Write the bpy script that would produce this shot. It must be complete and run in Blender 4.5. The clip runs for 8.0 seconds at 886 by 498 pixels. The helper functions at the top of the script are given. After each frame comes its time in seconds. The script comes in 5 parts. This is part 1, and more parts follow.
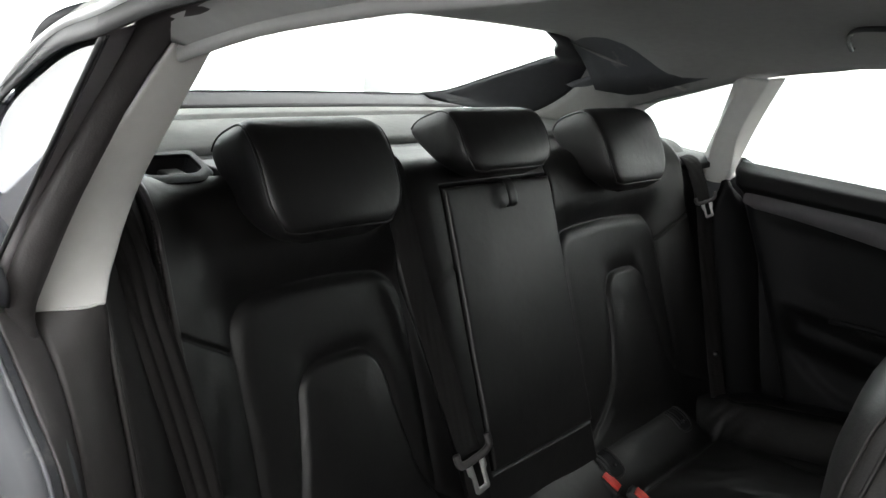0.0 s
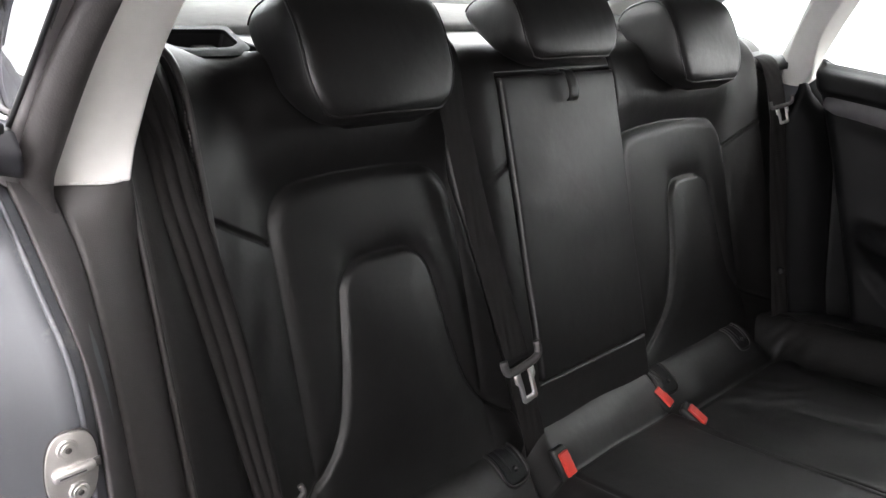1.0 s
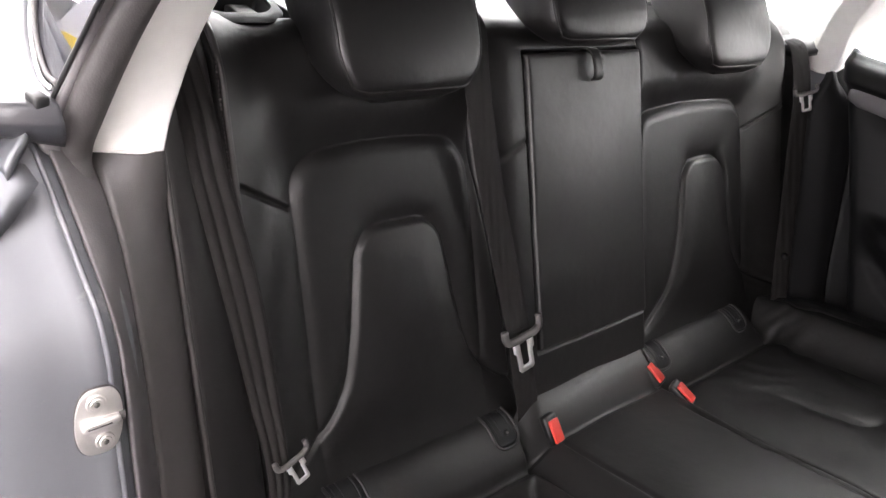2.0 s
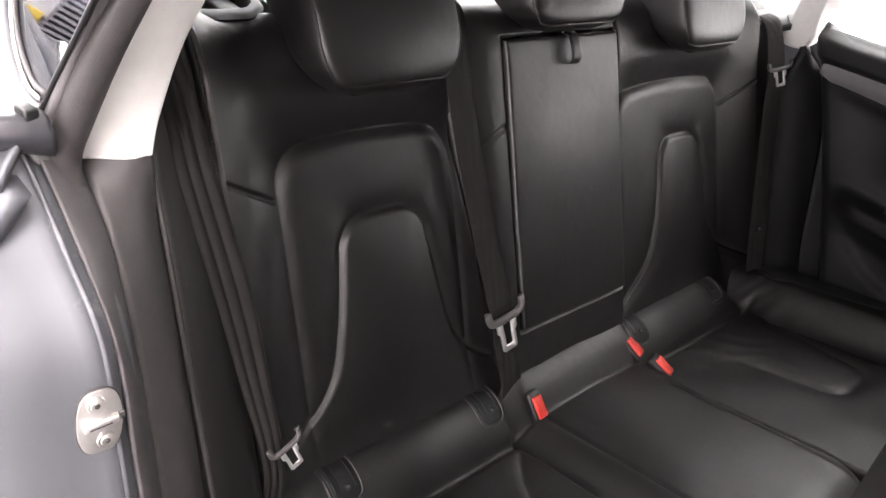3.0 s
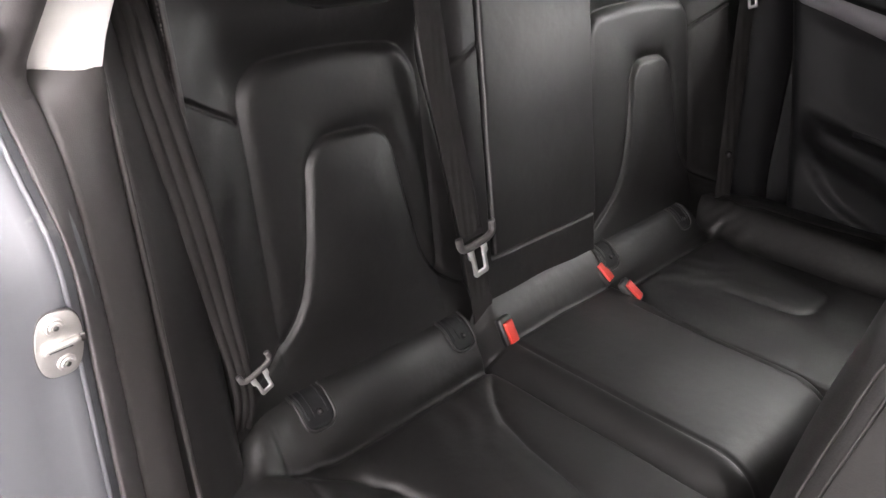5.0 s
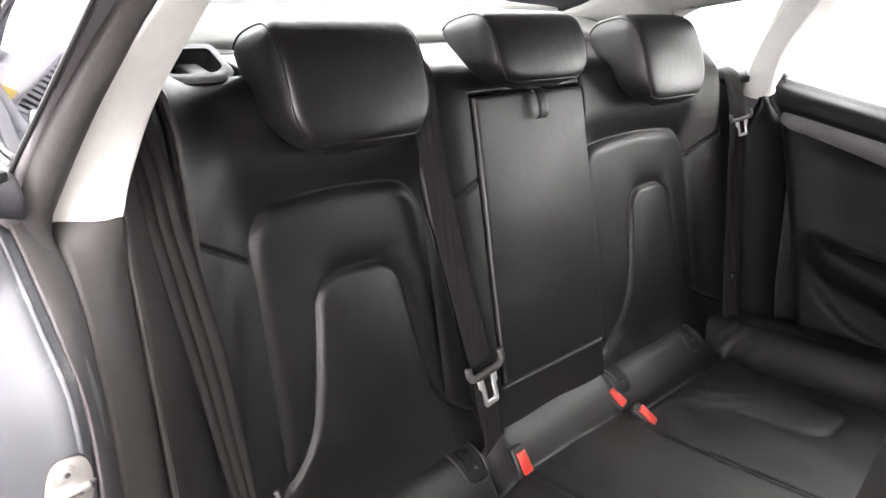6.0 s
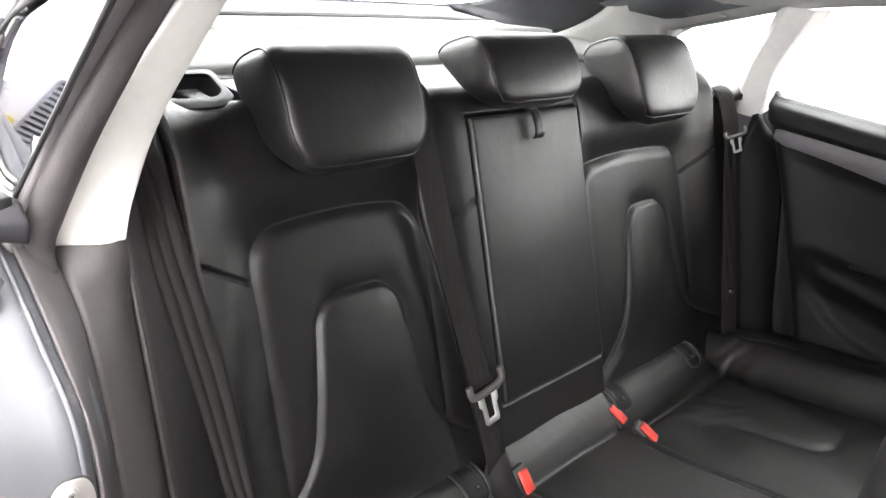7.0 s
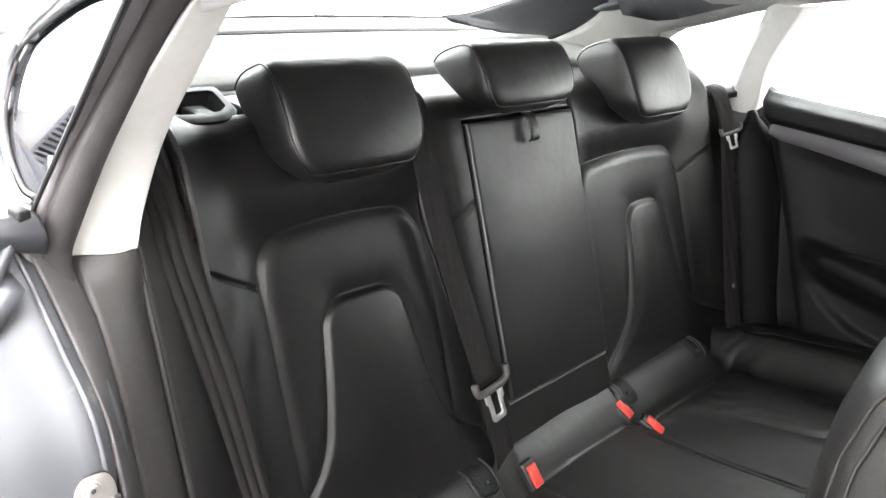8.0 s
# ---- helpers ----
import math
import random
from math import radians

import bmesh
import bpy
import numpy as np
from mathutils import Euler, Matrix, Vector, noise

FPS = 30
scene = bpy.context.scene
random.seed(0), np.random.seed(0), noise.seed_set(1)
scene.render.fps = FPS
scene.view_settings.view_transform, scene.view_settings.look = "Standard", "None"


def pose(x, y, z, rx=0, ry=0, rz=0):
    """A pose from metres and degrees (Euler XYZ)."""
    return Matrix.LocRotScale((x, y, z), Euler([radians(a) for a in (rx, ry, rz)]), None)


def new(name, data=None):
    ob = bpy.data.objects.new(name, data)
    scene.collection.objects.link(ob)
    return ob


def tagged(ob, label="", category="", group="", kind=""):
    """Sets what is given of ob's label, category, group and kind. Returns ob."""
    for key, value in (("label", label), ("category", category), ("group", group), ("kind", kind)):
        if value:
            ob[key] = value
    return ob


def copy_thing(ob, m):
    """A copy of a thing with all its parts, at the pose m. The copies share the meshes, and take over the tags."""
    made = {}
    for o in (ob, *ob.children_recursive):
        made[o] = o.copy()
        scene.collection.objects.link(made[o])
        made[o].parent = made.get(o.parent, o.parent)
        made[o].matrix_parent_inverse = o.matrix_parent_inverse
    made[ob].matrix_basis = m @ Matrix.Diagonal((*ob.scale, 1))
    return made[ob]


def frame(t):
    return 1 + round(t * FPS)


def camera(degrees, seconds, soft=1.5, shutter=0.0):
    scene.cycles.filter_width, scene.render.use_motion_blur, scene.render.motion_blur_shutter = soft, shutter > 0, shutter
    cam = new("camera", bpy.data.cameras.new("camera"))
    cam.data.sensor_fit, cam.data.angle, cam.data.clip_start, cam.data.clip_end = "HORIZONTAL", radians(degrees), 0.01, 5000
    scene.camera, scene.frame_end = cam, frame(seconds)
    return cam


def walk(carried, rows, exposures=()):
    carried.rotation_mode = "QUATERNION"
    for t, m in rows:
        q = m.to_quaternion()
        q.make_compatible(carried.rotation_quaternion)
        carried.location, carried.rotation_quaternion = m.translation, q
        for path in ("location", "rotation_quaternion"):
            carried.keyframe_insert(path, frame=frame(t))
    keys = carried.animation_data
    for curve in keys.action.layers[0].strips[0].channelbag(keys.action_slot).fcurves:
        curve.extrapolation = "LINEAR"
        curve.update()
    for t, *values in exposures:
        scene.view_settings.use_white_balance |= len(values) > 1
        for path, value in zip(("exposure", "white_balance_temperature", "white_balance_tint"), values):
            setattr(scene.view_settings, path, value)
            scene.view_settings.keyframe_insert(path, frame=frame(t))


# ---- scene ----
cam = camera(60.11, 8.0)
# seconds, eye x y z, yaw, pitch, roll
ROWS = [
    (0.0, -0.9838, -0.5741, 1.2311, -46.47, -16.76, -6.01),
    (0.5, -0.9493, -0.5470, 1.2141, -42.39, -19.78, -6.27),
    (1.0, -0.9424, -0.5255, 1.1775, -42.91, -23.33, -6.44),
    (1.5, -0.9472, -0.5189, 1.1858, -41.66, -25.21, -7.52),
    (1.7, -0.9511, -0.5235, 1.2065, -39.93, -26.75, -9.84),
    (3.0, -0.9669, -0.5214, 1.2724, -41.88, -31.09, -10.19),
    (3.5, -0.9697, -0.5197, 1.2725, -42.33, -31.18, -10.55),
    (4.0, -0.9681, -0.5233, 1.2583, -42.66, -34.66, -10.72),
    (4.2, -0.9668, -0.5219, 1.2442, -43.09, -37.13, -10.81),
    (5.3, -0.9609, -0.5222, 1.2433, -45.02, -32.26, -10.61),
    (5.5, -0.9621, -0.5239, 1.2508, -44.98, -29.66, -10.39),
    (6.0, -0.9682, -0.5286, 1.2616, -44.45, -25.87, -9.03),
    (6.5, -0.9714, -0.5316, 1.2620, -44.69, -24.23, -8.65),
    (7.0, -0.9743, -0.5343, 1.2625, -44.87, -24.21, -8.37),
    (7.5, -0.9811, -0.5401, 1.2636, -45.02, -24.07, -8.04),
    (8.0, -0.9892, -0.5725, 1.2656, -44.84, -23.32, -6.06),
]


def smooth_rows(rows):
    return [(t, pose(x, y, z, 90 + pitch, roll, yaw)) for t, x, y, z, yaw, pitch, roll in rows]


# stops: the clip's camera opens up over the first second
EXPOSURES = [
    (0.0, -0.95, 6350, 7), (0.5, -1.03, 6350, 9), (0.8, -0.48, 6380, 11.5), (1.1, 0.13, 6400, 14), (1.7, 0.50, 6500, 17), (3.0, 0.66, 6650, 19),
    (4.2, 0.64, 6650, 18.5), (5.5, 0.92, 6550, 16), (6.5, 1.08, 6500, 14), (8.0, 1.08, 6400, 10),
]
walk(cam, smooth_rows(ROWS), EXPOSURES)

# ---- world and light ----
world = bpy.data.worlds.new("world")
scene.world = world
world.use_nodes = True
world.node_tree.nodes["Background"].inputs[0].default_value = (0.9, 0.95, 1.0, 1)
world.node_tree.nodes["Background"].inputs[1].default_value = 0.05
PANEL_GLOW = 13.0
WALL_GLOW = 7.0


# ---- materials ----
def material(name, color, rough=0.5, metal=0.0, spec=0.5):
    m = bpy.data.materials.new(name)
    m.use_nodes = True
    b = m.node_tree.nodes["Principled BSDF"]
    b.inputs["Base Color"].default_value = (*color, 1)
    b.inputs["Roughness"].default_value = rough
    b.inputs["Metallic"].default_value = metal
    b.inputs["Specular IOR Level"].default_value = spec
    return m, b


def node(m, kind, **values):
    n = m.node_tree.nodes.new(kind)
    for key, value in values.items():
        n.inputs[key].default_value = value
    return n


def link(m, a, b):
    m.node_tree.links.new(a, b)


def coords(m):
    return node(m, "ShaderNodeTexCoord").outputs["Object"]


def vary(m, b, color, amount, scale, detail=4.0, fine=None, rough=None, rough_span=0.1):
    """Colour and gloss that drift by noise at two sizes."""
    at = coords(m)
    big = node(m, "ShaderNodeTexNoise", Scale=scale, Detail=detail)
    small = node(m, "ShaderNodeTexNoise", Scale=fine or scale * 12, Detail=3.0)
    link(m, at, big.inputs["Vector"])
    link(m, at, small.inputs["Vector"])
    add = m.node_tree.nodes.new("ShaderNodeMath")
    add.operation = "ADD"
    link(m, big.outputs["Fac"], add.inputs[0])
    link(m, small.outputs["Fac"], add.inputs[1])
    ramp = node(m, "ShaderNodeMapRange")
    ramp.inputs["From Min"].default_value, ramp.inputs["From Max"].default_value = 0.7, 1.3
    ramp.inputs["To Min"].default_value, ramp.inputs["To Max"].default_value = 1 - amount, 1 + amount
    link(m, add.outputs[0], ramp.inputs["Value"])
    mul = m.node_tree.nodes.new("ShaderNodeVectorMath")
    mul.operation = "SCALE"
    mul.inputs[0].default_value = color
    link(m, ramp.outputs[0], mul.inputs["Scale"])
    link(m, mul.outputs[0], b.inputs["Base Color"])
    if rough is not None:
        r = node(m, "ShaderNodeMapRange")
        r.inputs["From Min"].default_value, r.inputs["From Max"].default_value = 0.3, 0.7
        r.inputs["To Min"].default_value, r.inputs["To Max"].default_value = rough - rough_span, rough + rough_span
        link(m, big.outputs["Fac"], r.inputs["Value"])
        link(m, r.outputs[0], b.inputs["Roughness"])
    return at


def bump(m, b, height, strength, distance, before=None):
    n = node(m, "ShaderNodeBump", Strength=strength, Distance=distance)
    link(m, height, n.inputs["Height"])
    if before:
        link(m, before.outputs[0], n.inputs["Normal"])
    link(m, n.outputs[0], b.inputs["Normal"])
    return n


def leather(name, color, rough):
    m, b = material(name, color, rough, spec=0.54)
    at = vary(m, b, color, 0.18, 6.0, fine=160.0, rough=rough, rough_span=0.05)
    b.inputs["Specular Tint"].default_value = (1.0, 0.98, 0.97, 1)
    soft = node(m, "ShaderNodeTexNoise", Scale=26.0, Detail=3.0)
    link(m, at, soft.inputs["Vector"])
    first = bump(m, b, soft.outputs["Fac"], 0.20, 0.006)
    pebble = node(m, "ShaderNodeTexNoise", Scale=150.0, Detail=3.0)
    link(m, at, pebble.inputs["Vector"])
    first = bump(m, b, pebble.outputs["Fac"], 0.06, 0.0014, first)
    cell = node(m, "ShaderNodeTexVoronoi", Scale=700.0)
    link(m, at, cell.inputs["Vector"])
    bump(m, b, cell.outputs["Distance"], 0.12, 0.0005, first)
    return m


def grained(name, color, rough, grain=900.0, amount=0.1, depth=0.0004, spec=0.5):
    m, b = material(name, color, rough, spec=spec)
    at = vary(m, b, color, amount, 5.0, rough=rough, rough_span=0.05)
    n = node(m, "ShaderNodeTexNoise", Scale=grain, Detail=2.0)
    link(m, at, n.inputs["Vector"])
    bump(m, b, n.outputs["Fac"], 0.4, depth)
    return m


def webbing_material():
    m, b = material("webbing", (0.022, 0.019, 0.018), 0.62, spec=0.35)
    at = vary(m, b, (0.0068, 0.0054, 0.0050), 0.25, 30.0, rough=0.84, rough_span=0.06)
    wave = node(m, "ShaderNodeTexWave", Scale=260.0, Distortion=0.4)
    wave.bands_direction = "Z"
    link(m, at, wave.inputs["Vector"])
    fine = bump(m, b, wave.outputs["Fac"], 0.35, 0.0006)
    ribs = node(m, "ShaderNodeTexWave", Scale=24.0, Distortion=0.3)
    link(m, at, ribs.inputs["Vector"])
    bump(m, b, ribs.outputs["Fac"], 0.28, 0.0012, fine)
    return m


def paint_material():
    m, b = material("silver_paint", (0.15, 0.155, 0.17), 0.3, metal=0.5)
    vary(m, b, (0.130, 0.134, 0.145), 0.06, 3.0, fine=2500.0, rough=0.56, rough_span=0.05)
    # pale dust smears and fine scuffs
    at = coords(m)
    smear = node(m, "ShaderNodeTexNoise", Scale=16.0, Detail=6.0, Roughness=0.65)
    link(m, at, smear.inputs["Vector"])
    mask = node(m, "ShaderNodeMapRange")
    mask.inputs["From Min"].default_value, mask.inputs["From Max"].default_value = 0.60, 0.70
    mask.inputs["To Max"].default_value = 0.45
    link(m, smear.outputs["Fac"], mask.inputs["Value"])
    mix = m.node_tree.nodes.new("ShaderNodeMixRGB")
    link(m, mask.outputs[0], mix.inputs["Fac"])
    link(m, b.inputs["Base Color"].links[0].from_socket, mix.inputs["Color1"])
    mix.inputs["Color2"].default_value = (0.36, 0.35, 0.34, 1)
    link(m, mix.outputs[0], b.inputs["Base Color"])
    b.inputs["Coat Weight"].default_value = 0.12
    b.inputs["Coat Roughness"].default_value = 0.28
    return m


def glass_material(name, tint, gloss=0.0, shine_part=0.05):
    m = bpy.data.materials.new(name)
    m.use_nodes = True
    m.node_tree.nodes.remove(m.node_tree.nodes["Principled BSDF"])
    clear = node(m, "ShaderNodeBsdfTransparent", Color=(*tint, 1))
    shine = node(m, "ShaderNodeBsdfGlossy", Roughness=gloss)
    mix = m.node_tree.nodes.new("ShaderNodeMixShader")
    mix.inputs[0].default_value = shine_part
    link(m, clear.outputs[0], mix.inputs[1])
    link(m, shine.outputs[0], mix.inputs[2])
    link(m, mix.outputs[0], m.node_tree.nodes["Material Output"].inputs["Surface"])
    return m


def glow_material(name, color, strength):
    m, b = material(name, (0.8, 0.8, 0.8), 0.6)
    b.inputs["Emission Color"].default_value = (*color, 1)
    b.inputs["Emission Strength"].default_value = strength
    return m


LEATHER = leather("black_leather", (0.0055, 0.0052, 0.0052), 0.465)
# piping colour is lifted well above the leather to show its highlight
PIPING = grained("highlit_piping", (0.034, 0.031, 0.030), 0.33, 900.0, 0.10, 0.0001)
SEAM_LEATHER = grained("seam_leather", (0.0095, 0.0085, 0.0082), 0.42, 900.0, 0.10, 0.0001)
FRONT_LEATHER = leather("front_seat_leather", (0.0055, 0.0050, 0.0049), 0.45)
THREAD = grained("grey_thread", (0.14, 0.13, 0.125), 0.7)
WEBBING = webbing_material()
TRIM_LIGHT = grained("light_grey_trim", (0.57, 0.562, 0.542), 0.6, 1400.0, 0.04, 0.0003, 0.35)
# the light trim again, darkened in colour for the shade at the rear
TRIM_SHADED = grained("shaded_rear_trim", (0.30, 0.295, 0.285), 0.6, 1400.0, 0.05, 0.0003, 0.35)
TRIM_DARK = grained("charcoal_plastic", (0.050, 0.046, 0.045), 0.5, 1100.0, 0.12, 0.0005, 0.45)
FLANGE = grained("satin_pillar_panel", (0.150, 0.142, 0.146), 0.36, 900.0, 0.10, 0.0003, 0.5)
TRIM_BLACK = grained("black_plastic", (0.009, 0.009, 0.0095), 0.45, 1100.0, 0.15, 0.0005)
LATCH = grained("bright_latch_steel", (0.80, 0.79, 0.78), 0.42, 300.0, 0.06, 0.0002)
LATCH.node_tree.nodes["Principled BSDF"].inputs["Metallic"].default_value = 0.85
# the far pillar cover and seal lip also take this black, as painted shade
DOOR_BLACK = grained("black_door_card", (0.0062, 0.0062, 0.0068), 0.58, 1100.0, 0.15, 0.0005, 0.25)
SATIN_BRIGHT = grained("satin_aluminium", (0.62, 0.62, 0.63), 0.38, 500.0, 0.05, 0.0002)
SATIN_BRIGHT.node_tree.nodes["Principled BSDF"].inputs["Metallic"].default_value = 0.6
SATIN = grained("satin_grey_strip", (0.13, 0.125, 0.130), 0.38, 600.0, 0.06, 0.0002)
RUBBER = grained("black_rubber", (0.044, 0.040, 0.040), 0.55, 500.0, 0.15, 0.0005, 0.4)
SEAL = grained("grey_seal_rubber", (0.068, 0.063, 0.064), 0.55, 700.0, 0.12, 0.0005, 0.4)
HEADLINER = grained("grey_headliner_cloth", (0.36, 0.36, 0.35), 0.9, 1200.0, 0.06, 0.0008, 0.2)
SHELF = grained("grey_shelf_cloth", (0.33, 0.33, 0.32), 0.9, 1500.0, 0.08, 0.0009, 0.2)
CARPET = grained("black_carpet", (0.02, 0.02, 0.02), 0.95, 700.0, 0.3, 0.003, 0.2)
PAINT = paint_material()
STEEL = grained("zinc_steel", (0.60, 0.58, 0.56), 0.44, 300.0, 0.16, 0.0003)
STEEL.node_tree.nodes["Principled BSDF"].inputs["Metallic"].default_value = 0.85
CHROME, _ = material("chrome", (0.75, 0.75, 0.76), 0.12, metal=1.0)
TONGUE = grained("grey_tongue_plastic", (0.060, 0.056, 0.055), 0.45, 900.0, 0.1)
RED = grained("red_button_plastic", (0.62, 0.045, 0.03), 0.38, 700.0, 0.08, 0.0003)
FRIT = grained("black_hatch_trim", (0.03, 0.03, 0.034), 0.34, 900.0, 0.15, 0.0004)
GLASS = glass_material("window_glass", (0.94, 0.965, 0.96), 0.0, 0.04)
QUARTER_GLASS = glass_material("dark_quarter_glass", (0.52, 0.52, 0.57), 0.02, 0.24)
WALL = grained("white_wall", (0.82, 0.82, 0.81), 0.75, 60.0, 0.03, 0.002)
FLOOR = grained("grey_floor", (0.14, 0.138, 0.135), 0.5, 80.0, 0.10, 0.002)
REFLECTED_GREY = grained("pale_grey_reflected", (0.72, 0.72, 0.76), 0.6, 120.0, 0.10, 0.001)
VENT = grained("grey_vent_steel", (0.30, 0.30, 0.32), 0.5, 400.0, 0.08, 0.0003)
YELLOW = grained("yellow_guard_plastic", (0.75, 0.55, 0.05), 0.5, 300.0, 0.12, 0.0004)
PANEL = glow_material("light_panel", (1.0, 0.985, 0.96), PANEL_GLOW)
# glow of the added wall panels, each strength set to light the cabin
FILL_DIM = glow_material("fill_panel_dim", (1.0, 0.99, 0.97), 3.2)
FILL_WARM = glow_material("fill_panel_warm", (1.0, 0.84, 0.78), 3.0)
FILL_WHITE = glow_material("fill_panel_white", (1.0, 1.0, 1.0), WALL_GLOW)
FILL_BRIGHT = glow_material("fill_panel_bright", (1.0, 0.99, 0.98), 10.5)


# ---- building helpers ----
def mesh_of(name, verts, faces, mat, smooth=True):
    me = bpy.data.meshes.new(name)
    me.from_pydata([tuple(map(float, v)) for v in verts], [], faces)
    me.materials.append(mat)
    if smooth:
        me.polygons.foreach_set("use_smooth", [True] * len(me.polygons))
    me.update()
    return me


def part(name, data, mat, parent=None, label=""):
    """Links a mesh, a bmesh or (verts, faces) as one object under a thing or a part."""
    if isinstance(data, tuple):
        data = mesh_of(name, data[0], data[1], mat)
    elif isinstance(data, bmesh.types.BMesh):
        me = bpy.data.meshes.new(name)
        bmesh.ops.recalc_face_normals(data, faces=data.faces)
        data.to_mesh(me)
        data.free()
        me.materials.append(mat)
        me.polygons.foreach_set("use_smooth", [True] * len(me.polygons))
        data = me
    ob = new(name, data)
    if parent:
        ob.parent = parent
        ob.matrix_parent_inverse = parent.matrix_basis.inverted()
    if label:
        ob["label"] = label
    return ob


def thing(name, label, category, at=(0, 0, 0), group="", kind=""):
    ob = new(name)
    ob.matrix_basis = Matrix.Translation(at)
    ob.empty_display_size = 0.05
    return tagged(ob, label, category, group, kind)


def sharp(ob, degrees=35):
    """Marks edges above an angle as sharp."""
    bm = bmesh.new()
    bm.from_mesh(ob.data)
    for e in bm.edges:
        if len(e.link_faces) == 2 and e.calc_face_angle(0) > radians(degrees):
            e.smooth = False
    bm.to_mesh(ob.data)
    bm.free()
    return ob


def slab(front, back):
    """A closed sheet between two point grids (m, n, 3)."""
    front, back = np.asarray(front, float), np.asarray(back, float)
    m, n, _ = front.shape
    verts = np.concatenate([front.reshape(-1, 3), back.reshape(-1, 3)])
    a = lambda i, j: i * n + j
    k = m * n
    faces = []
    for i in range(m - 1):
        for j in range(n - 1):
            faces.append((a(i, j), a(i, j + 1), a(i + 1, j + 1), a(i + 1, j)))
            faces.append((k + a(i, j), k + a(i + 1, j), k + a(i + 1, j + 1), k + a(i, j + 1)))
    rim = [a(0, j) for j in range(n)] + [a(i, n - 1) for i in range(1, m)] + [a(m - 1, j) for j in range(n - 2, -1, -1)] + [a(i, 0) for i in range(m - 2, 0, -1)]
    for p, q in zip(rim, rim[1:] + rim[:1]):
        faces.append((p, k + p, k + q, q))
    return verts, faces


def curve_points(points, count):
    """A smooth path through a few points (Catmull-Rom), evenly counted."""
    p = np.asarray(points, float)
    if len(p) == 2:
        t = np.linspace(0, 1, count)[:, None]
        return p[0] * (1 - t) + p[1] * t
    p = np.vstack([2 * p[0] - p[1], p, 2 * p[-1] - p[-2]])
    spans = len(p) - 3
    out = []
    for u in np.linspace(0, spans - 1e-9, count):
        i = int(u)
        t = u - i
        a, b, c, d = p[i:i + 4]
        out.append(0.5 * (2 * b + (c - a) * t + (2 * a - 5 * b + 4 * c - d) * t * t + (3 * b - a - 3 * c + d) * t ** 3))
    return np.array(out)


def tube(points, radius, sides=10, closed=False, flat=1.0, up=(0, 0, 1)):
    """A round (or flattened) cord along a path."""
    p = np.asarray(points, float)
    n = len(p)
    tan = np.roll(p, -1, 0) - np.roll(p, 1, 0) if closed else np.gradient(p, axis=0)
    tan /= np.linalg.norm(tan, axis=1)[:, None] + 1e-12
    side = np.cross(tan, np.asarray(up, float))
    side /= np.linalg.norm(side, axis=1)[:, None] + 1e-9
    top = np.cross(side, tan)
    verts, faces = [], []
    for i in range(n):
        for k in range(sides):
            a = 2 * math.pi * k / sides
            verts.append(p[i] + radius * (math.cos(a) * side[i] + flat * math.sin(a) * top[i]))
    for i in range(n if closed else n - 1):
        j = (i + 1) % n
        for k in range(sides):
            l = (k + 1) % sides
            faces.append((i * sides + k, i * sides + l, j * sides + l, j * sides + k))
    if not closed:
        faces.append(tuple(range(sides - 1, -1, -1)))
        faces.append(tuple((n - 1) * sides + k for k in range(sides)))
    return np.array(verts), faces


def loft(sections, closed=True, caps=True):
    """A skin over rings of points (m, n, 3)."""
    s = np.asarray(sections, float)
    m, n, _ = s.shape
    faces = []
    for i in range(m - 1):
        for j in range(n if closed else n - 1):
            k = (j + 1) % n
            faces.append((i * n + j, i * n + k, (i + 1) * n + k, (i + 1) * n + j))
    if caps and closed:
        faces.append(tuple(range(n - 1, -1, -1)))
        faces.append(tuple((m - 1) * n + j for j in range(n)))
    return s.reshape(-1, 3), faces


def block(size, at=(0, 0, 0), bevel=0.003, m=None, segments=2):
    """A bevelled box as bmesh."""
    bm = bmesh.new()
    bmesh.ops.create_cube(bm, size=1, matrix=Matrix.Diagonal((*size, 1)))
    if bevel:
        bmesh.ops.bevel(bm, geom=bm.edges[:], offset=bevel, segments=segments, affect="EDGES", profile=0.5)
    bmesh.ops.transform(bm, matrix=(m or Matrix.Translation(at)), verts=bm.verts[:])
    return bm


def prism(outline, depth, bevel=0.001, m=Matrix()):
    """An outline (x, y) raised to a depth along z, with softened edges."""
    bm = bmesh.new()
    f = bm.faces.new([bm.verts.new((x, y, 0)) for x, y in outline])
    up = bmesh.ops.extrude_face_region(bm, geom=[f])
    bmesh.ops.translate(bm, vec=(0, 0, depth), verts=[v for v in up["geom"] if isinstance(v, bmesh.types.BMVert)])
    if bevel:
        bmesh.ops.bevel(bm, geom=[e for e in bm.edges], offset=bevel, segments=2, affect="EDGES", profile=0.5)
    bmesh.ops.recalc_face_normals(bm, faces=bm.faces)
    bmesh.ops.transform(bm, matrix=m, verts=bm.verts[:])
    return bm


def ring_prism(outer, inner, depth, m=Matrix()):
    """A frame between two outlines of as many points."""
    n = len(outer)
    rings = []
    for pts, z in ((outer, 0), (outer, depth), (inner, depth), (inner, 0)):
        rings.append([(x, y, z) for x, y in pts])
    verts = [m @ Vector(v) for r in rings for v in r]
    faces = []
    for r in range(4):
        for j in range(n):
            k = (j + 1) % n
            s = (r + 1) % 4
            faces.append((r * n + j, r * n + k, s * n + k, s * n + j))
    return verts, faces


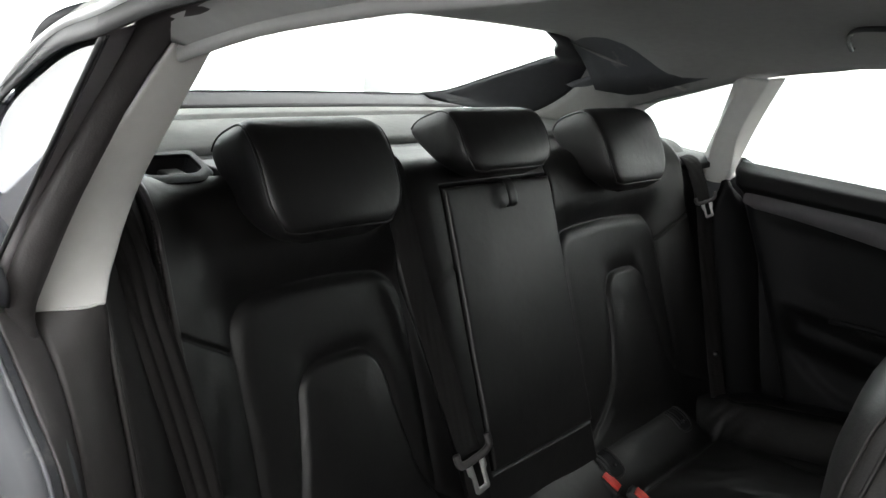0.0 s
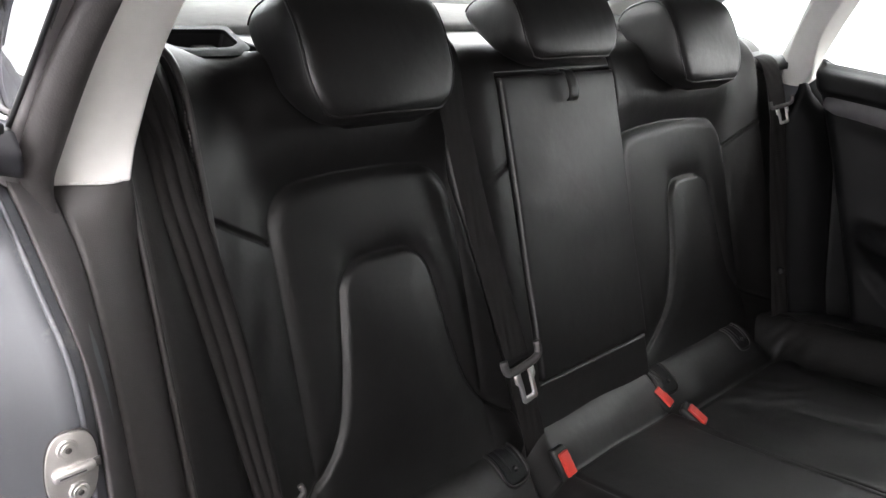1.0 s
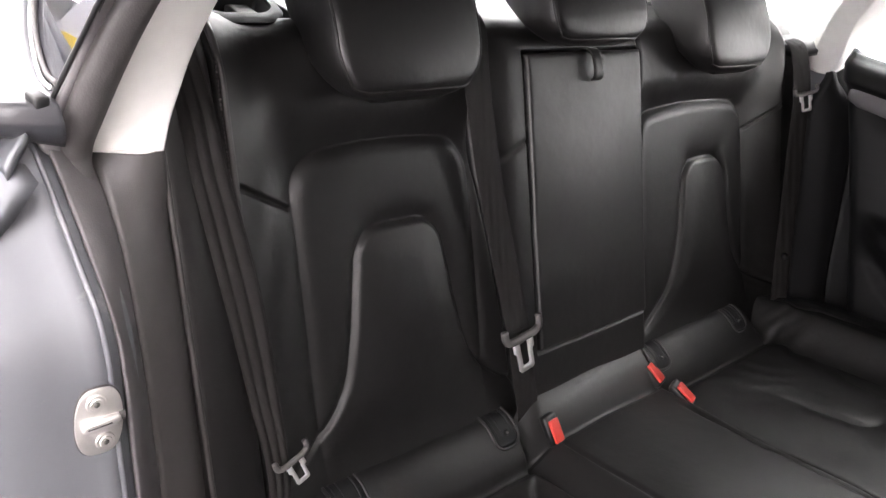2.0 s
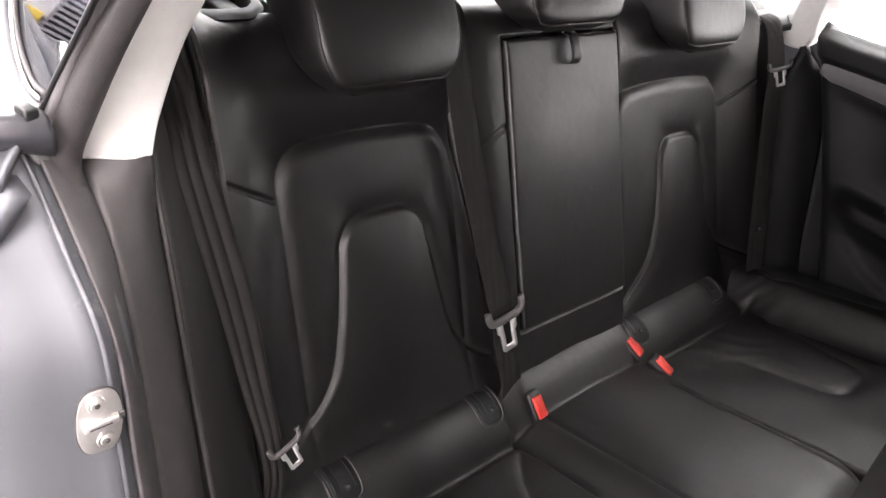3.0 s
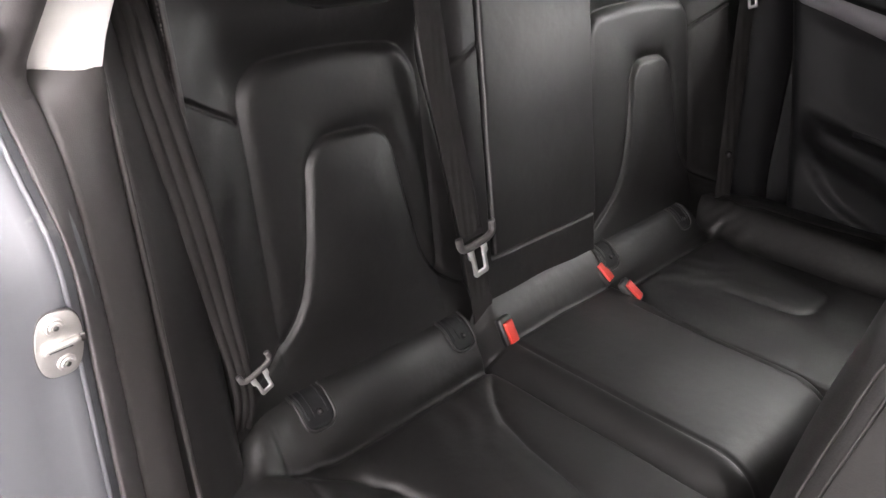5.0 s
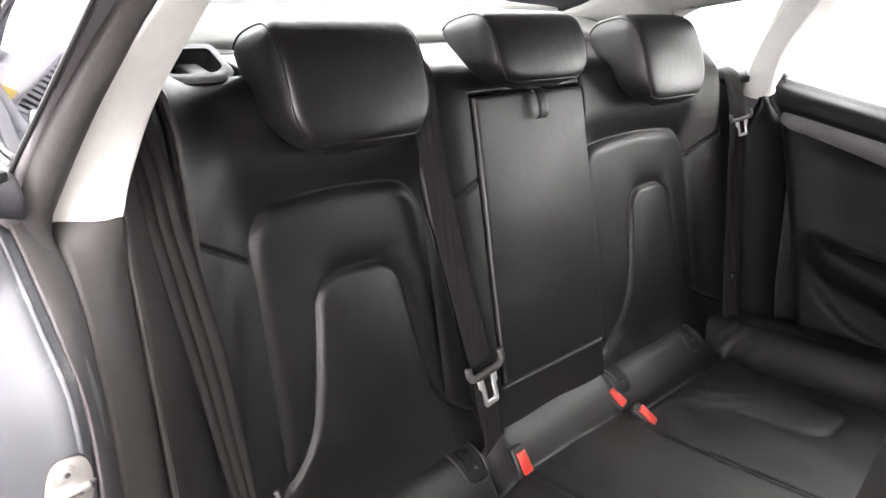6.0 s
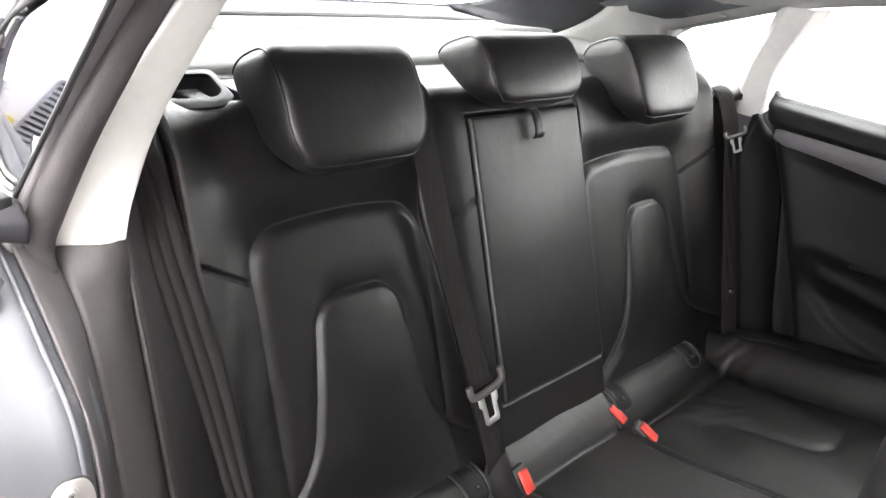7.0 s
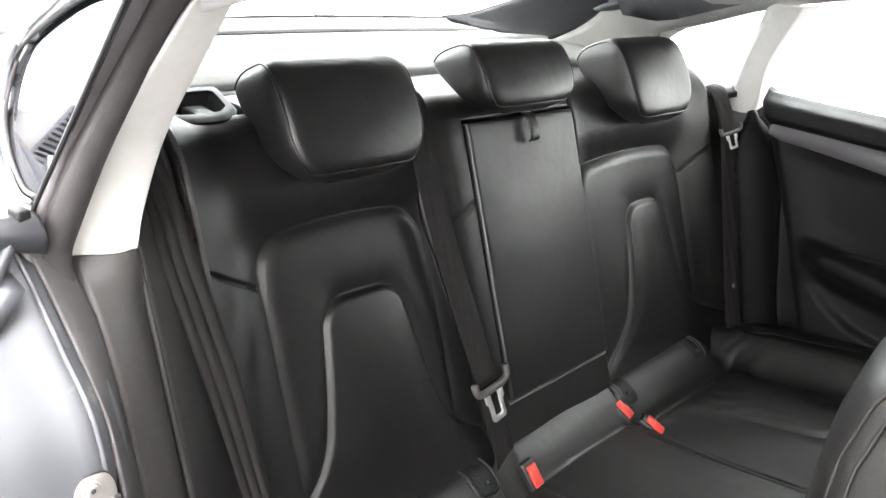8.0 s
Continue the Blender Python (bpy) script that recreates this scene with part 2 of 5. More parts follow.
def rounded(w, h, r, steps=5, cx=0.0, cy=0.0):
    """A rounded rectangle's outline."""
    out = []
    for sx, sy, a0 in ((1, 1, 0), (-1, 1, 90), (-1, -1, 180), (1, -1, 270)):
        for k in range(steps + 1):
            a = radians(a0 + 90 * k / steps)
            out.append((cx + sx * (w / 2 - r) + r * math.cos(a), cy + sy * (h / 2 - r) + r * math.sin(a)))
    return out


def ramp01(v, a, b):
    t = np.clip((v - a) / (b - a), 0, 1)
    return t * t * (3 - 2 * t)


def quarter(d, w):
    """Rises round from 0 at the edge to 1 a width w inside."""
    t = np.clip(d / w, 0, 1)
    return np.sqrt(np.maximum(0, 1 - (1 - t) ** 2))


def line_gap(x, y, ax, ay, bx, by):
    """Distance from points to a straight seam."""
    t = np.clip(((x - ax) * (bx - ax) + (y - ay) * (by - ay)) / ((bx - ax) ** 2 + (by - ay) ** 2), 0, 1)
    return np.hypot(x - ax - t * (bx - ax), y - ay - t * (by - ay))


# ---- the room round the car ----
def room():
    w0, w1, d0, d1, top = -3.6, 3.9, -5.0, 4.6, 3.1
    part("floor", block((w1 - w0 + 0.4, d1 - d0 + 0.4, 0.2), ((w0 + w1) / 2, (d0 + d1) / 2, -0.1), 0), FLOOR)
    part("ceiling", block((w1 - w0 + 0.4, d1 - d0 + 0.4, 0.2), ((w0 + w1) / 2, (d0 + d1) / 2, top + 0.1), 0), WALL)
    for name, size, at in (
        ("wall_west", (0.2, d1 - d0 + 0.4, top), (w0 - 0.1, (d0 + d1) / 2, top / 2)),
        ("wall_east", (0.2, d1 - d0 + 0.4, top), (w1 + 0.1, (d0 + d1) / 2, top / 2)),
        ("wall_north", (w1 - w0, 0.2, top), ((w0 + w1) / 2, d1 + 0.1, top / 2)),
        ("wall_south", (w1 - w0, 0.2, top), ((w0 + w1) / 2, d0 - 0.1, top / 2)),
    ):
        part(name, block(size, at, 0), WALL)
    for name in ("floor", "ceiling", "wall_west", "wall_east", "wall_north", "wall_south"):
        tagged(bpy.data.objects[name], "plain white painted photo bay surface" if name != "floor" else "smooth grey painted bay floor", name.split("_")[0], kind="structure")
    # a shallow joint in the white wall behind the car
    part("trim", block((w1 + 0.3, 0.012, 0.012), ((w1 - 0.3) / 2, d1 - 0.045, 0.98), 0.002), WALL)
    part("trim", block((w1 + 0.3, 0.012, 0.012), ((w1 - 0.3) / 2, d1 - 0.045, 0.67), 0.002), WALL)
    for name in ("trim", "trim.001"):
        tagged(bpy.data.objects[name], "thin white horizontal rail on the wall", "trim", kind="structure")
    # unseen ceiling lamps are added; some spots stay empty to shape the light
    lamp = None
    for x in (-2.75, -1.45, 2.0, 3.25):
        for y in (-3.9, -2.3, -0.7, 0.9, 2.9):
            if (x, y) in ((-2.75, -3.9), (-2.75, -2.3), (-2.75, -0.7), (-1.45, -2.3), (-1.45, 0.9)):
                continue
            if lamp is None:
                lamp = thing("ceiling_light", "unseen flat white square panel lamp added on the ceiling", "ceiling light", (x, y, top), "ceiling lights")
                part("frame", ring_prism_at(1.24, 1.24, 0.03, (x, y, top - 0.034)), WALL, lamp)
                part("diffuser", block((1.20, 1.20, 0.012), (x, y, top - 0.02), 0.002), PANEL, lamp)
            else:
                copy_thing(lamp, Matrix.Translation((x, y, top)))
    # tall glowing panels added along the walls as fill light, warmer ones ahead of the car
    east = [Matrix.Translation((w1, y, 1.66)) @ Matrix.Rotation(radians(-90), 4, "Y") @ Matrix.Rotation(radians(90), 4, "Z") for y in (-3.44, -1.10, 1.24, 3.58)]
    north = [Matrix.Translation((x, d1, 1.66)) @ Matrix.Rotation(radians(90), 4, "X") for x in (-2.34, 0.0, 2.34)]
    south = [Matrix.Translation((x, d0, 1.66)) @ Matrix.Rotation(radians(-90), 4, "X") for x in (-1.2, 1.4)]
    west = [Matrix.Translation((w0, y, 1.66)) @ Matrix.Rotation(radians(90), 4, "Y") @ Matrix.Rotation(radians(90), 4, "Z") for y in (-1.72,)]
    fill_panel_row(north[1:], FILL_WHITE, "tall white glowing panel added on the wall as fill light")
    fill_panel_row(west, FILL_BRIGHT, "tall bright white glowing panel added to light the open door side")
    fill_panel_row(north[:1] + east, FILL_DIM, "tall dimmer white glowing panel added on the wall as fill light")
    fill_panel_row(south, FILL_WARM, "tall warm white glowing panel added ahead of the car as fill light")


def wall_vent(x, y, z, wide, tall):
    ob = thing("wall_vent", "grey louvred metal vent low on the white wall", "vent", (x, y, z))
    part("frame", ring_prism(rounded(wide, tall, 0.01, 2), rounded(wide - 0.03, tall - 0.03, 0.006, 2), 0.03, Matrix.Translation((x, y, z)) @ Matrix.Rotation(radians(90), 4, "X")), VENT, ob)
    part("backing", block((wide - 0.02, 0.006, tall - 0.02), (x, y - 0.006, z), 0), TRIM_BLACK, ob)
    count = 11
    for k in range(count):
        at = Matrix.Translation((x, y - 0.018, z + (k - (count - 1) / 2) * (tall - 0.04) / count)) @ Matrix.Rotation(radians(35), 4, "X")
        part("slat", block((wide - 0.03, 0.026, 0.004), bevel=0.001, m=at), VENT, ob)
    return ob


def yellow_guard(x, y):
    ob = thing("corner_guard", "scuffed yellow plastic guard low on the wall", "wall guard", (x, y, 0))
    for z, h in ((0.05, 0.09), (0.175, 0.11)):
        part("block", block((0.09, 0.03, h), (x, y - 0.016, z), 0.006), YELLOW, ob)
    return ob


def fill_panel_row(places, cloth, label):
    softbox = None
    for m in places:
        if softbox is None:
            softbox = thing("fill_panel", label, "light panel", (0, 0, 0), "softbox panels")
            part("frame", ring_prism(rounded(2.30, 2.46, 0.01, 2), rounded(2.20, 2.36, 0.005, 2), 0.022), WALL, softbox)
            part("diffuser", block((2.338, 2.50, 0.012), (0, 0, 0.029), 0.001), cloth, softbox)
            softbox.matrix_basis = m
        else:
            copy_thing(softbox, m)


def ring_prism_at(w, h, d, at):
    return ring_prism(rounded(w, h, 0.01, 2), rounded(w - 0.05, h - 0.05, 0.005, 2), d, Matrix.Translation(at))


room()
# unseen pale panel added so that the quarter glass mirrors grey
part("reflection_panel", block((1.60, 0.02, 0.80), (-1.66, 4.565, 0.40), 0.004), REFLECTED_GREY)
tagged(bpy.data.objects["reflection_panel"], "unseen pale grey panel added to be mirrored in the quarter glass", "wall panel", kind="structure")
wall_vent(-1.20, 4.55, 0.34, 0.40, 0.46)
yellow_guard(-0.94, 4.55)

# ---- the rear backrest: x across the car, s up the leaning back, h out of it ----
LEAN = radians(22.5)
BACK_O = np.array([0.0, -0.023, 0.46])
BACK_S = np.array([0.0, math.sin(LEAN), math.cos(LEAN)])
BACK_N = np.array([0.0, -math.cos(LEAN), math.sin(LEAN)])


def on_back(x, s, h):
    x, s, h = np.broadcast_arrays(np.asarray(x, float), np.asarray(s, float), np.asarray(h, float))
    return BACK_O + x[..., None] * np.array([1.0, 0, 0]) + s[..., None] * BACK_S + h[..., None] * BACK_N


# the top of the backrest rolls over into a flat rear ledge
TOP_V = np.array([-0.2, 0.0, 0.56, 0.60, 0.63, 0.66, 0.70, 0.80])
TOP_S = np.array([-0.2, 0.0, 0.56, 0.597, 0.621, 0.632, 0.647, 0.684])
TOP_H = np.array([0.0, 0.0, 0.0, -0.008, -0.030, -0.060, -0.098, -0.19])


FINE_V = np.linspace(-0.2, 0.8, 401)
KERNEL = np.exp(-0.5 * (np.arange(-16, 17) * 0.0025 / 0.013) ** 2)


def softened(values):
    raw = np.interp(FINE_V, TOP_V, values)
    padded = np.concatenate([raw[0] - (raw[1] - raw[0]) * np.arange(16, 0, -1), raw, raw[-1] + (raw[-1] - raw[-2]) * np.arange(1, 17)])
    return np.convolve(padded, KERNEL / KERNEL.sum(), "valid")


TOP_S, TOP_H, TOP_V = softened(TOP_S), softened(TOP_H), FINE_V


def edge_round(x, v, x0, x1, v0, v1, r):
    d = np.minimum(np.minimum(x - x0, x1 - x), np.minimum(v - v0, v1 - v))
    return -r * (1 - quarter(d, r))


def dished(d, depth, out, roll):
    """A groove along an outline: the surround sinks gently into it, the pad inside rises with a tight roll."""
    return np.where(d < 0, -depth * np.exp(-np.abs(d / out) ** 1.2), -depth * (1 - np.clip(d / roll, 0, 1)) ** 2.3)


def corner_gap(dx, dy, r):
    """How far inside a shape with rounded corners, from the gaps to its side and its top."""
    return np.where((dx < r) & (dy < r), r - np.hypot(r - dx, r - dy), np.minimum(dx, dy))


def seat_height(x, v, inner):
    """The sculpted leather of one outer seat's back."""
    u = np.abs(x)
    top = ramp01(v, 0.44, 0.53)
    rise = -0.024 + 0.012 * (1 - ramp01(u, 0.08, 0.20)) + 0.041 * ramp01(u, 0.514, 0.63)
    base = rise * (1 - 0.6 * top * (1 - ramp01(u, 0.5, 0.6))) + 0.004 * top
    base = base * ramp01(v, -0.02, 0.12) - 0.006 * (1 - ramp01(v, 0.02, 0.13))
    # outer pad, a rounded arch that runs out below
    mid, half = (0.516 + inner) / 2, (0.516 - inner) / 2
    crown = 0.473 - 0.012 * ((u - mid) / half) ** 2
    d = corner_gap(half - np.abs(u - mid), crown - v, 0.045)
    over = ramp01(half - np.abs(u - mid) - (crown - v), -0.10, 0.06)
    pad = dished(d, 0.0065 + 0.0095 * over, 0.008 + 0.022 * over, 0.022 + 0.006 * over) * ramp01(v, 0.02, 0.20)
    # inner pad, wider towards the cushion
    w = np.interp(v, [0.0, 0.05, 0.085, 0.105, 0.125, 0.145, 0.165, 0.19, 0.24, 0.30, 0.36], [0.40, 0.27, 0.200, 0.163, 0.137, 0.119, 0.107, 0.098, 0.087, 0.077, 0.067])
    e = corner_gap(w - np.abs(u - 0.3675), 0.367 - 0.9 * (u - 0.3675) ** 2 - v, 0.036)
    side = 1 - 0.75 * ramp01(-e, 0.015, 0.05)
    above = ramp01(w - np.abs(u - 0.3675) - (0.363 - v), -0.02, 0.03)
    lift = dished(e, 0.0080 + 0.003 * above, 0.008 + 0.010 * above, 0.012) * ramp01(v, 0.045, 0.10) + 0.003 * ramp01(e, 0.0, 0.05)
    bulge = 0.010 * np.exp(-((u - 0.3675) / 0.10) ** 2 - ((v - 0.22) / 0.13) ** 2)
    seam = -0.0050 * np.exp(-(line_gap(u, v, 0.612, 0.449, 0.522, 0.406) / 0.0026) ** 2)
    wrinkle = 0.0016 * np.sin(90 * u + 40 * v) * np.exp(-((u - 0.56) / 0.03) ** 2) * np.exp(-((v - 0.30) / 0.15) ** 2)
    drift = 0.00015 * np.sin(31 * x + 9 * v) * np.sin(23 * v - 12 * x + 0.8)
    return base + pad + lift + bulge + seam + drift + np.where(x < 0, wrinkle, 0.0)


SPLIT_V, SPLIT_X = [-0.06, 0.0, 0.172, 0.28, 0.40, 0.53, 0.74], [-0.165, -0.170, -0.186, -0.203, -0.224, -0.240, -0.236]


def back_piece(name, x0, x1, v0, v1, height, parent, nx, nv, depth=0.06, r=0.007, label="", mat=LEATHER, slant=""):
    fine = lambda a, b, n: np.concatenate([[a, a + 0.0015, a + 0.0035], np.linspace(a + 0.007, b - 0.007, n), [b - 0.0035, b - 0.0015, b]])
    xs, vs = fine(x0, x1, nx), fine(v0, v1, nv)
    X, V = np.meshgrid(xs, vs)
    if slant:
        # one side follows the split that the centre belt covers
        split = np.interp(V, SPLIT_V, SPLIT_X)
        a, b = (x0, split - 0.001) if slant == "right" else (split + 0.001, x1)
        X = a + (X - x0) / (x1 - x0) * (b - a)
        x0, x1 = a, b
    h = height(X, V) + edge_round(X, V, x0, x1, v0, v1, r)
    S = np.interp(V, TOP_V, TOP_S)
    H = np.interp(V, TOP_V, TOP_H)
    fade = 1 - ramp01(V, 0.57, 0.66)
    roll = ramp01(V, 0.58, 0.66)
    front = on_back(X, S + roll * h * 0.6, H + h * (fade + 0.4 * roll * (1 - fade)))
    # the release bezel sits in a well in the rear ledge
    au, yy = np.abs(X), front[..., 1]
    well = np.minimum(np.minimum(au - 0.464, 0.578 - au), np.minimum(yy - 0.254, 0.372 - yy))
    front[..., 2] -= 0.045 * ramp01(well, 0.0, 0.006)
    behind = on_back(X, np.minimum(S, 0.60), np.minimum(H, -0.0) * 0.4 - depth)
    return part(name, slab(front, behind), mat, parent, label)


backrest = thing("rear_bench_rest", "black leather rear seat backrest with sculpted raised pads", "seat backrest", (0, 0.0, 0.46))
back_piece("near_backrest", -0.612, -0.262, -0.06, 0.74, lambda x, v: seat_height(x, v, 0.236), backrest, 250, 400, slant="right")
back_piece("far_backrest", 0.143, 0.612, -0.06, 0.74, lambda x, v: seat_height(x, v, 0.160), backrest, 270, 380)


def centre_height(x, v):
    hole = np.minimum(np.minimum(x + 0.139, 0.139 - x), np.minimum(v - 0.122, 0.574 - v))
    sunk = -0.026 * ramp01(hole, -0.0008, 0.0012)
    seam = -0.004 * np.exp(-(line_gap(x, v, -0.142, 0.446, -0.20, 0.418) / 0.003) ** 2)
    strip = -0.020 * ramp01(-x, 0.143, 0.222) * ramp01(v, 0.02, 0.12) + 0.004 * np.exp(-((x + 0.175) / 0.02) ** 2)
    return -0.004 + sunk + seam + strip


back_piece("centre_backrest", -0.259, 0.141, -0.06, 0.74, centre_height, backrest, 260, 200, slant="left")


def panel_height(x, v):
    return 0.003 + 0.006 * (1 - (x / 0.136) ** 2) * np.sin(np.clip((v - 0.12) / 0.46, 0, 1) * math.pi) - 0.0012 * np.exp(-((v - 0.30) / 0.05) ** 2)


centre_panel = back_piece("fold_down_armrest", -0.1355, 0.1355, 0.1265, 0.5695, panel_height, backrest, 46, 70, 0.022, 0.005, "folded-up black leather centre armrest")


def piping(path, radius, parent, name="piping", label="", mat=PIPING):
    return part(name, tube(curve_points(path, 60), radius, 8), mat, parent, label)


def back_path(rows):
    return [on_back(*r) for r in rows]


# pull loop at the armrest's top
loop_out = [(0.004, 0.572, 0.004), (0.004, 0.568, 0.011), (0.003, 0.556, 0.017), (0.002, 0.540, 0.020), (0.002, 0.529, 0.018), (0.002, 0.525, 0.012)]


def ribbon(path, width, thick, across, count=40, twist=None):
    """A strap of constant width along a path; across gives its sideways direction."""
    p = curve_points(path, count)
    tan = np.gradient(p, axis=0)
    tan /= np.linalg.norm(tan, axis=1)[:, None]
    a = np.broadcast_to(np.asarray(across, float), p.shape).copy()
    if twist is not None:
        tw = np.interp(np.linspace(0, 1, count), np.linspace(0, 1, len(twist)), twist)
        nrm = np.cross(a, tan)
        nrm /= np.linalg.norm(nrm, axis=1)[:, None]
        a = a * np.cos(tw)[:, None] + nrm * np.sin(tw)[:, None]
    a -= (a * tan).sum(1)[:, None] * tan
    a /= np.linalg.norm(a, axis=1)[:, None]
    nrm = np.cross(a, tan)
    ring = []
    half = width / 2
    for i in range(count):
        row = []
        for sx, sy in ((-1, -1), (-0.97, -1.0), (-0.4, -1), (0.4, -1), (0.97, -1), (1, -1), (1, 1), (0.97, 1), (0.4, 1), (-0.4, 1), (-0.97, 1), (-1, 1)):
            row.append(p[i] + a[i] * half * sx + nrm[i] * thick / 2 * sy * (0.55 if abs(sx) == 1 else 1))
        ring.append(row)
    return loft(ring)


part("pull_loop", ribbon(back_path(loop_out), 0.022, 0.0028, (1, 0, 0), 30), LEATHER, centre_panel, "black leather pull loop")


# side bolsters beside the outer seats
def side_bolster(sign):
    xs = np.concatenate([[0.6135, 0.615, 0.618], np.linspace(0.622, 0.678, 12), [0.682, 0.6855, 0.687]])
    vs = np.concatenate([[-0.02, -0.018], np.linspace(-0.012, 0.60, 46), np.linspace(0.608, 0.66, 10)])
    X, V = np.meshgrid(xs, vs)
    out = [0.014, 0.036, 0.045, 0.046] if sign < 0 else [-0.020, -0.012, -0.004, 0.0]
    h = np.interp(X, [0.6135, 0.630, 0.667, 0.687], out) + edge_round(X, V, 0.6135, 0.687, -0.02, 0.72, 0.006)
    S = np.interp(V, TOP_V, TOP_S)
    H = np.interp(V, TOP_V, TOP_H)
    front = on_back(sign * X, S, H + h)
    behind = on_back(sign * X, np.minimum(S, 0.6), H * 0 - 0.05)
    if sign < 0:
        front, behind = front[:, ::-1], behind[:, ::-1]
    part("side_bolster", slab(front, behind), LEATHER, backrest)
    if sign > 0:
        return
    cord = 0.6062
    seam = [(sign * cord, s, 0.021) for s in np.linspace(0.24, 0.56, 12)] + [(sign * cord, 0.600, 0.008), (sign * cord, 0.622, -0.016), (sign * cord, 0.634, -0.050)]
    part("piping", tube(curve_points(back_path(seam), 70), 0.0042, 8), PIPING, backrest)
    seam = [(sign * 0.6868, s, 0.0480) for s in np.linspace(-0.02, 0.505, 10)]
    part("piping", tube(curve_points(back_path(seam), 60), 0.0034, 8), PIPING, backrest)
    stitches = []
    for k in range(52):
        s = 0.33 + 0.0047 * k
        if s < 0.59:
            stitches.append((s, s + 0.0028))
    bm = bmesh.new()
    for a, b in stitches:
        v, f = tube(on_back(np.array([sign * (cord + 0.0046)] * 2), np.array([a, b]), np.array([0.0222] * 2)), 0.0009, 5)
        made = [bm.verts.new(q) for q in v]
        for face in f:
            bm.faces.new([made[i] for i in face])
    part("stitching", bm, THREAD, backrest, "pale stitch line along the bolster")


side_bolster(-1)
side_bolster(1)


# ---- headrests ----
def headrest(name, cx, width, s0, s1, label, lean=0.0, deep=1.0):
    """A wedge-shaped leather headrest: a broad front pad with a seam round it, and a body that tapers to its back."""
    head = thing(name, label, "headrest", tuple(on_back(cx, s0 + 0.03, -0.03)), "rear headrests")
    tall = s1 - s0
    # the profile from the front's lower edge, up over the top and back underneath
    prof = np.array([(0.046, 0.00), (0.058, 0.10), (0.060, 0.35), (0.054, 0.65), (0.040, 0.88), (0.014, 0.985), (-0.020, 1.00), (-0.050, 0.97), (-0.066, 0.88), (-0.066, 0.78),
                     (-0.050, 0.60), (-0.022, 0.36), (0.008, 0.10), (0.026, -0.02)])
    prof[:, 0] *= deep
    ring = curve_points(np.vstack([prof, prof[:1]]), 73)[:-1]
    mid = np.array([0.003, 0.50])
    half = np.array([0, 0.15, 0.3, 0.45, 0.6, 0.7, 0.78, 0.84, 0.88, 0.91, 0.935, 0.955, 0.97, 0.98, 0.988, 0.994, 0.998, 1.0]) / 2
    cut = np.concatenate([-half[:0:-1], half])

    def skin(c, k, out=0.0):
        """A point of the cushion at c across (-0.5 to 0.5), k round the profile."""
        q = min(abs(2 * c), 0.9999)
        f = 0.16 + 0.84 * (1 - q ** 26) ** (1 / 2.4)
        h, t = mid + (ring[k] - mid) * f * (1 + out)
        crown = 0.008 * (1 - q * q) * min(1, max(0, h / 0.05))
        low, high = max(0.0, 1 - t / 0.40), max(0.0, (t - 0.80) / 0.20)
        narrow = 0.46 * (1 - math.sqrt(max(0.0, 1 - low * low))) + 0.20 * (1 - math.sqrt(max(0.0, 1 - high * high))) + 0.10 * min(1.0, max(0.0, (0.03 - h) / 0.10))
        return on_back(cx + c * width * (1 - narrow), s0 + tall * t, h + crown + lean * t)

    part("cushion", loft([[skin(c, k) for k in range(72)] for c in cut]), LEATHER, head)
    # seam cords run round both ends of the front pad, over the top and along its lower edge
    cord = [skin(-0.474, k, 0.012) for k in range(42, 2, -1)] + [skin(c, 3, 0.012) for c in np.linspace(-0.462, 0.462, 26)] + [skin(0.474, k, 0.012) for k in range(3, 43)]
    part("piping", tube(np.array(cord), 0.0017, 8, up=BACK_N + np.array([0.02, 0.01, 0.3])), SEAM_LEATHER, head)
    for side in (-1, 1):
        post = [on_back(cx + side * width * 0.22, s0 + tall * 0.45, -0.02), on_back(cx + side * width * 0.22, min(s0, 0.56) - 0.01, -0.035)]
        part("post", tube(curve_points(post, 4), 0.006, 12), CHROME, head)
    return head


headrest("headrest", -0.3815, 0.221, 0.522, 0.680, "black leather outer headrest above the near rear seat")
headrest("headrest", 0.358, 0.222, 0.522, 0.686, "black leather outer headrest above the far rear seat")
headrest("headrest", -0.026, 0.225, 0.576, 0.690, "low black leather centre headrest above the armrest", deep=0.95)


# ---- the cushion ----
def pad_shape(x, y, centre, later=0.0):
    """Inner pad of a seat cushion, narrow in front, with a groove round it."""
    w = np.interp(-y, [0.0, 0.04, 0.07, 0.10, 0.13, 0.16, 0.22, 0.30, 0.36], [0.30, 0.215, 0.178, 0.146, 0.118, 0.100, 0.081, 0.070, 0.066])
    e = corner_gap(w - np.abs(x - centre), y + 0.337, 0.040)
    return dished(e, 0.007, 0.014, 0.020) * ramp01(-y, 0.07 + later, 0.11 + 1.5 * later) + 0.004 * ramp01(e, 0.0, 0.05) * ramp01(-y, 0.07, 0.12)


def front_drop(y, edge, r):
    """The rounded front end: how far the surface has fallen."""
    t = np.clip((edge + r - y) / r, 0, 1)
    return r * (1 - np.sqrt(np.maximum(0, 1 - t * t)))


def rear_roll(y, start):
    """The steep strip behind the seats that carries the child-seat anchors."""
    t = np.clip(y - start, 0, None)
    return 0.068 * np.sin(np.clip(t / 0.080, 0, 1) * math.pi / 2)


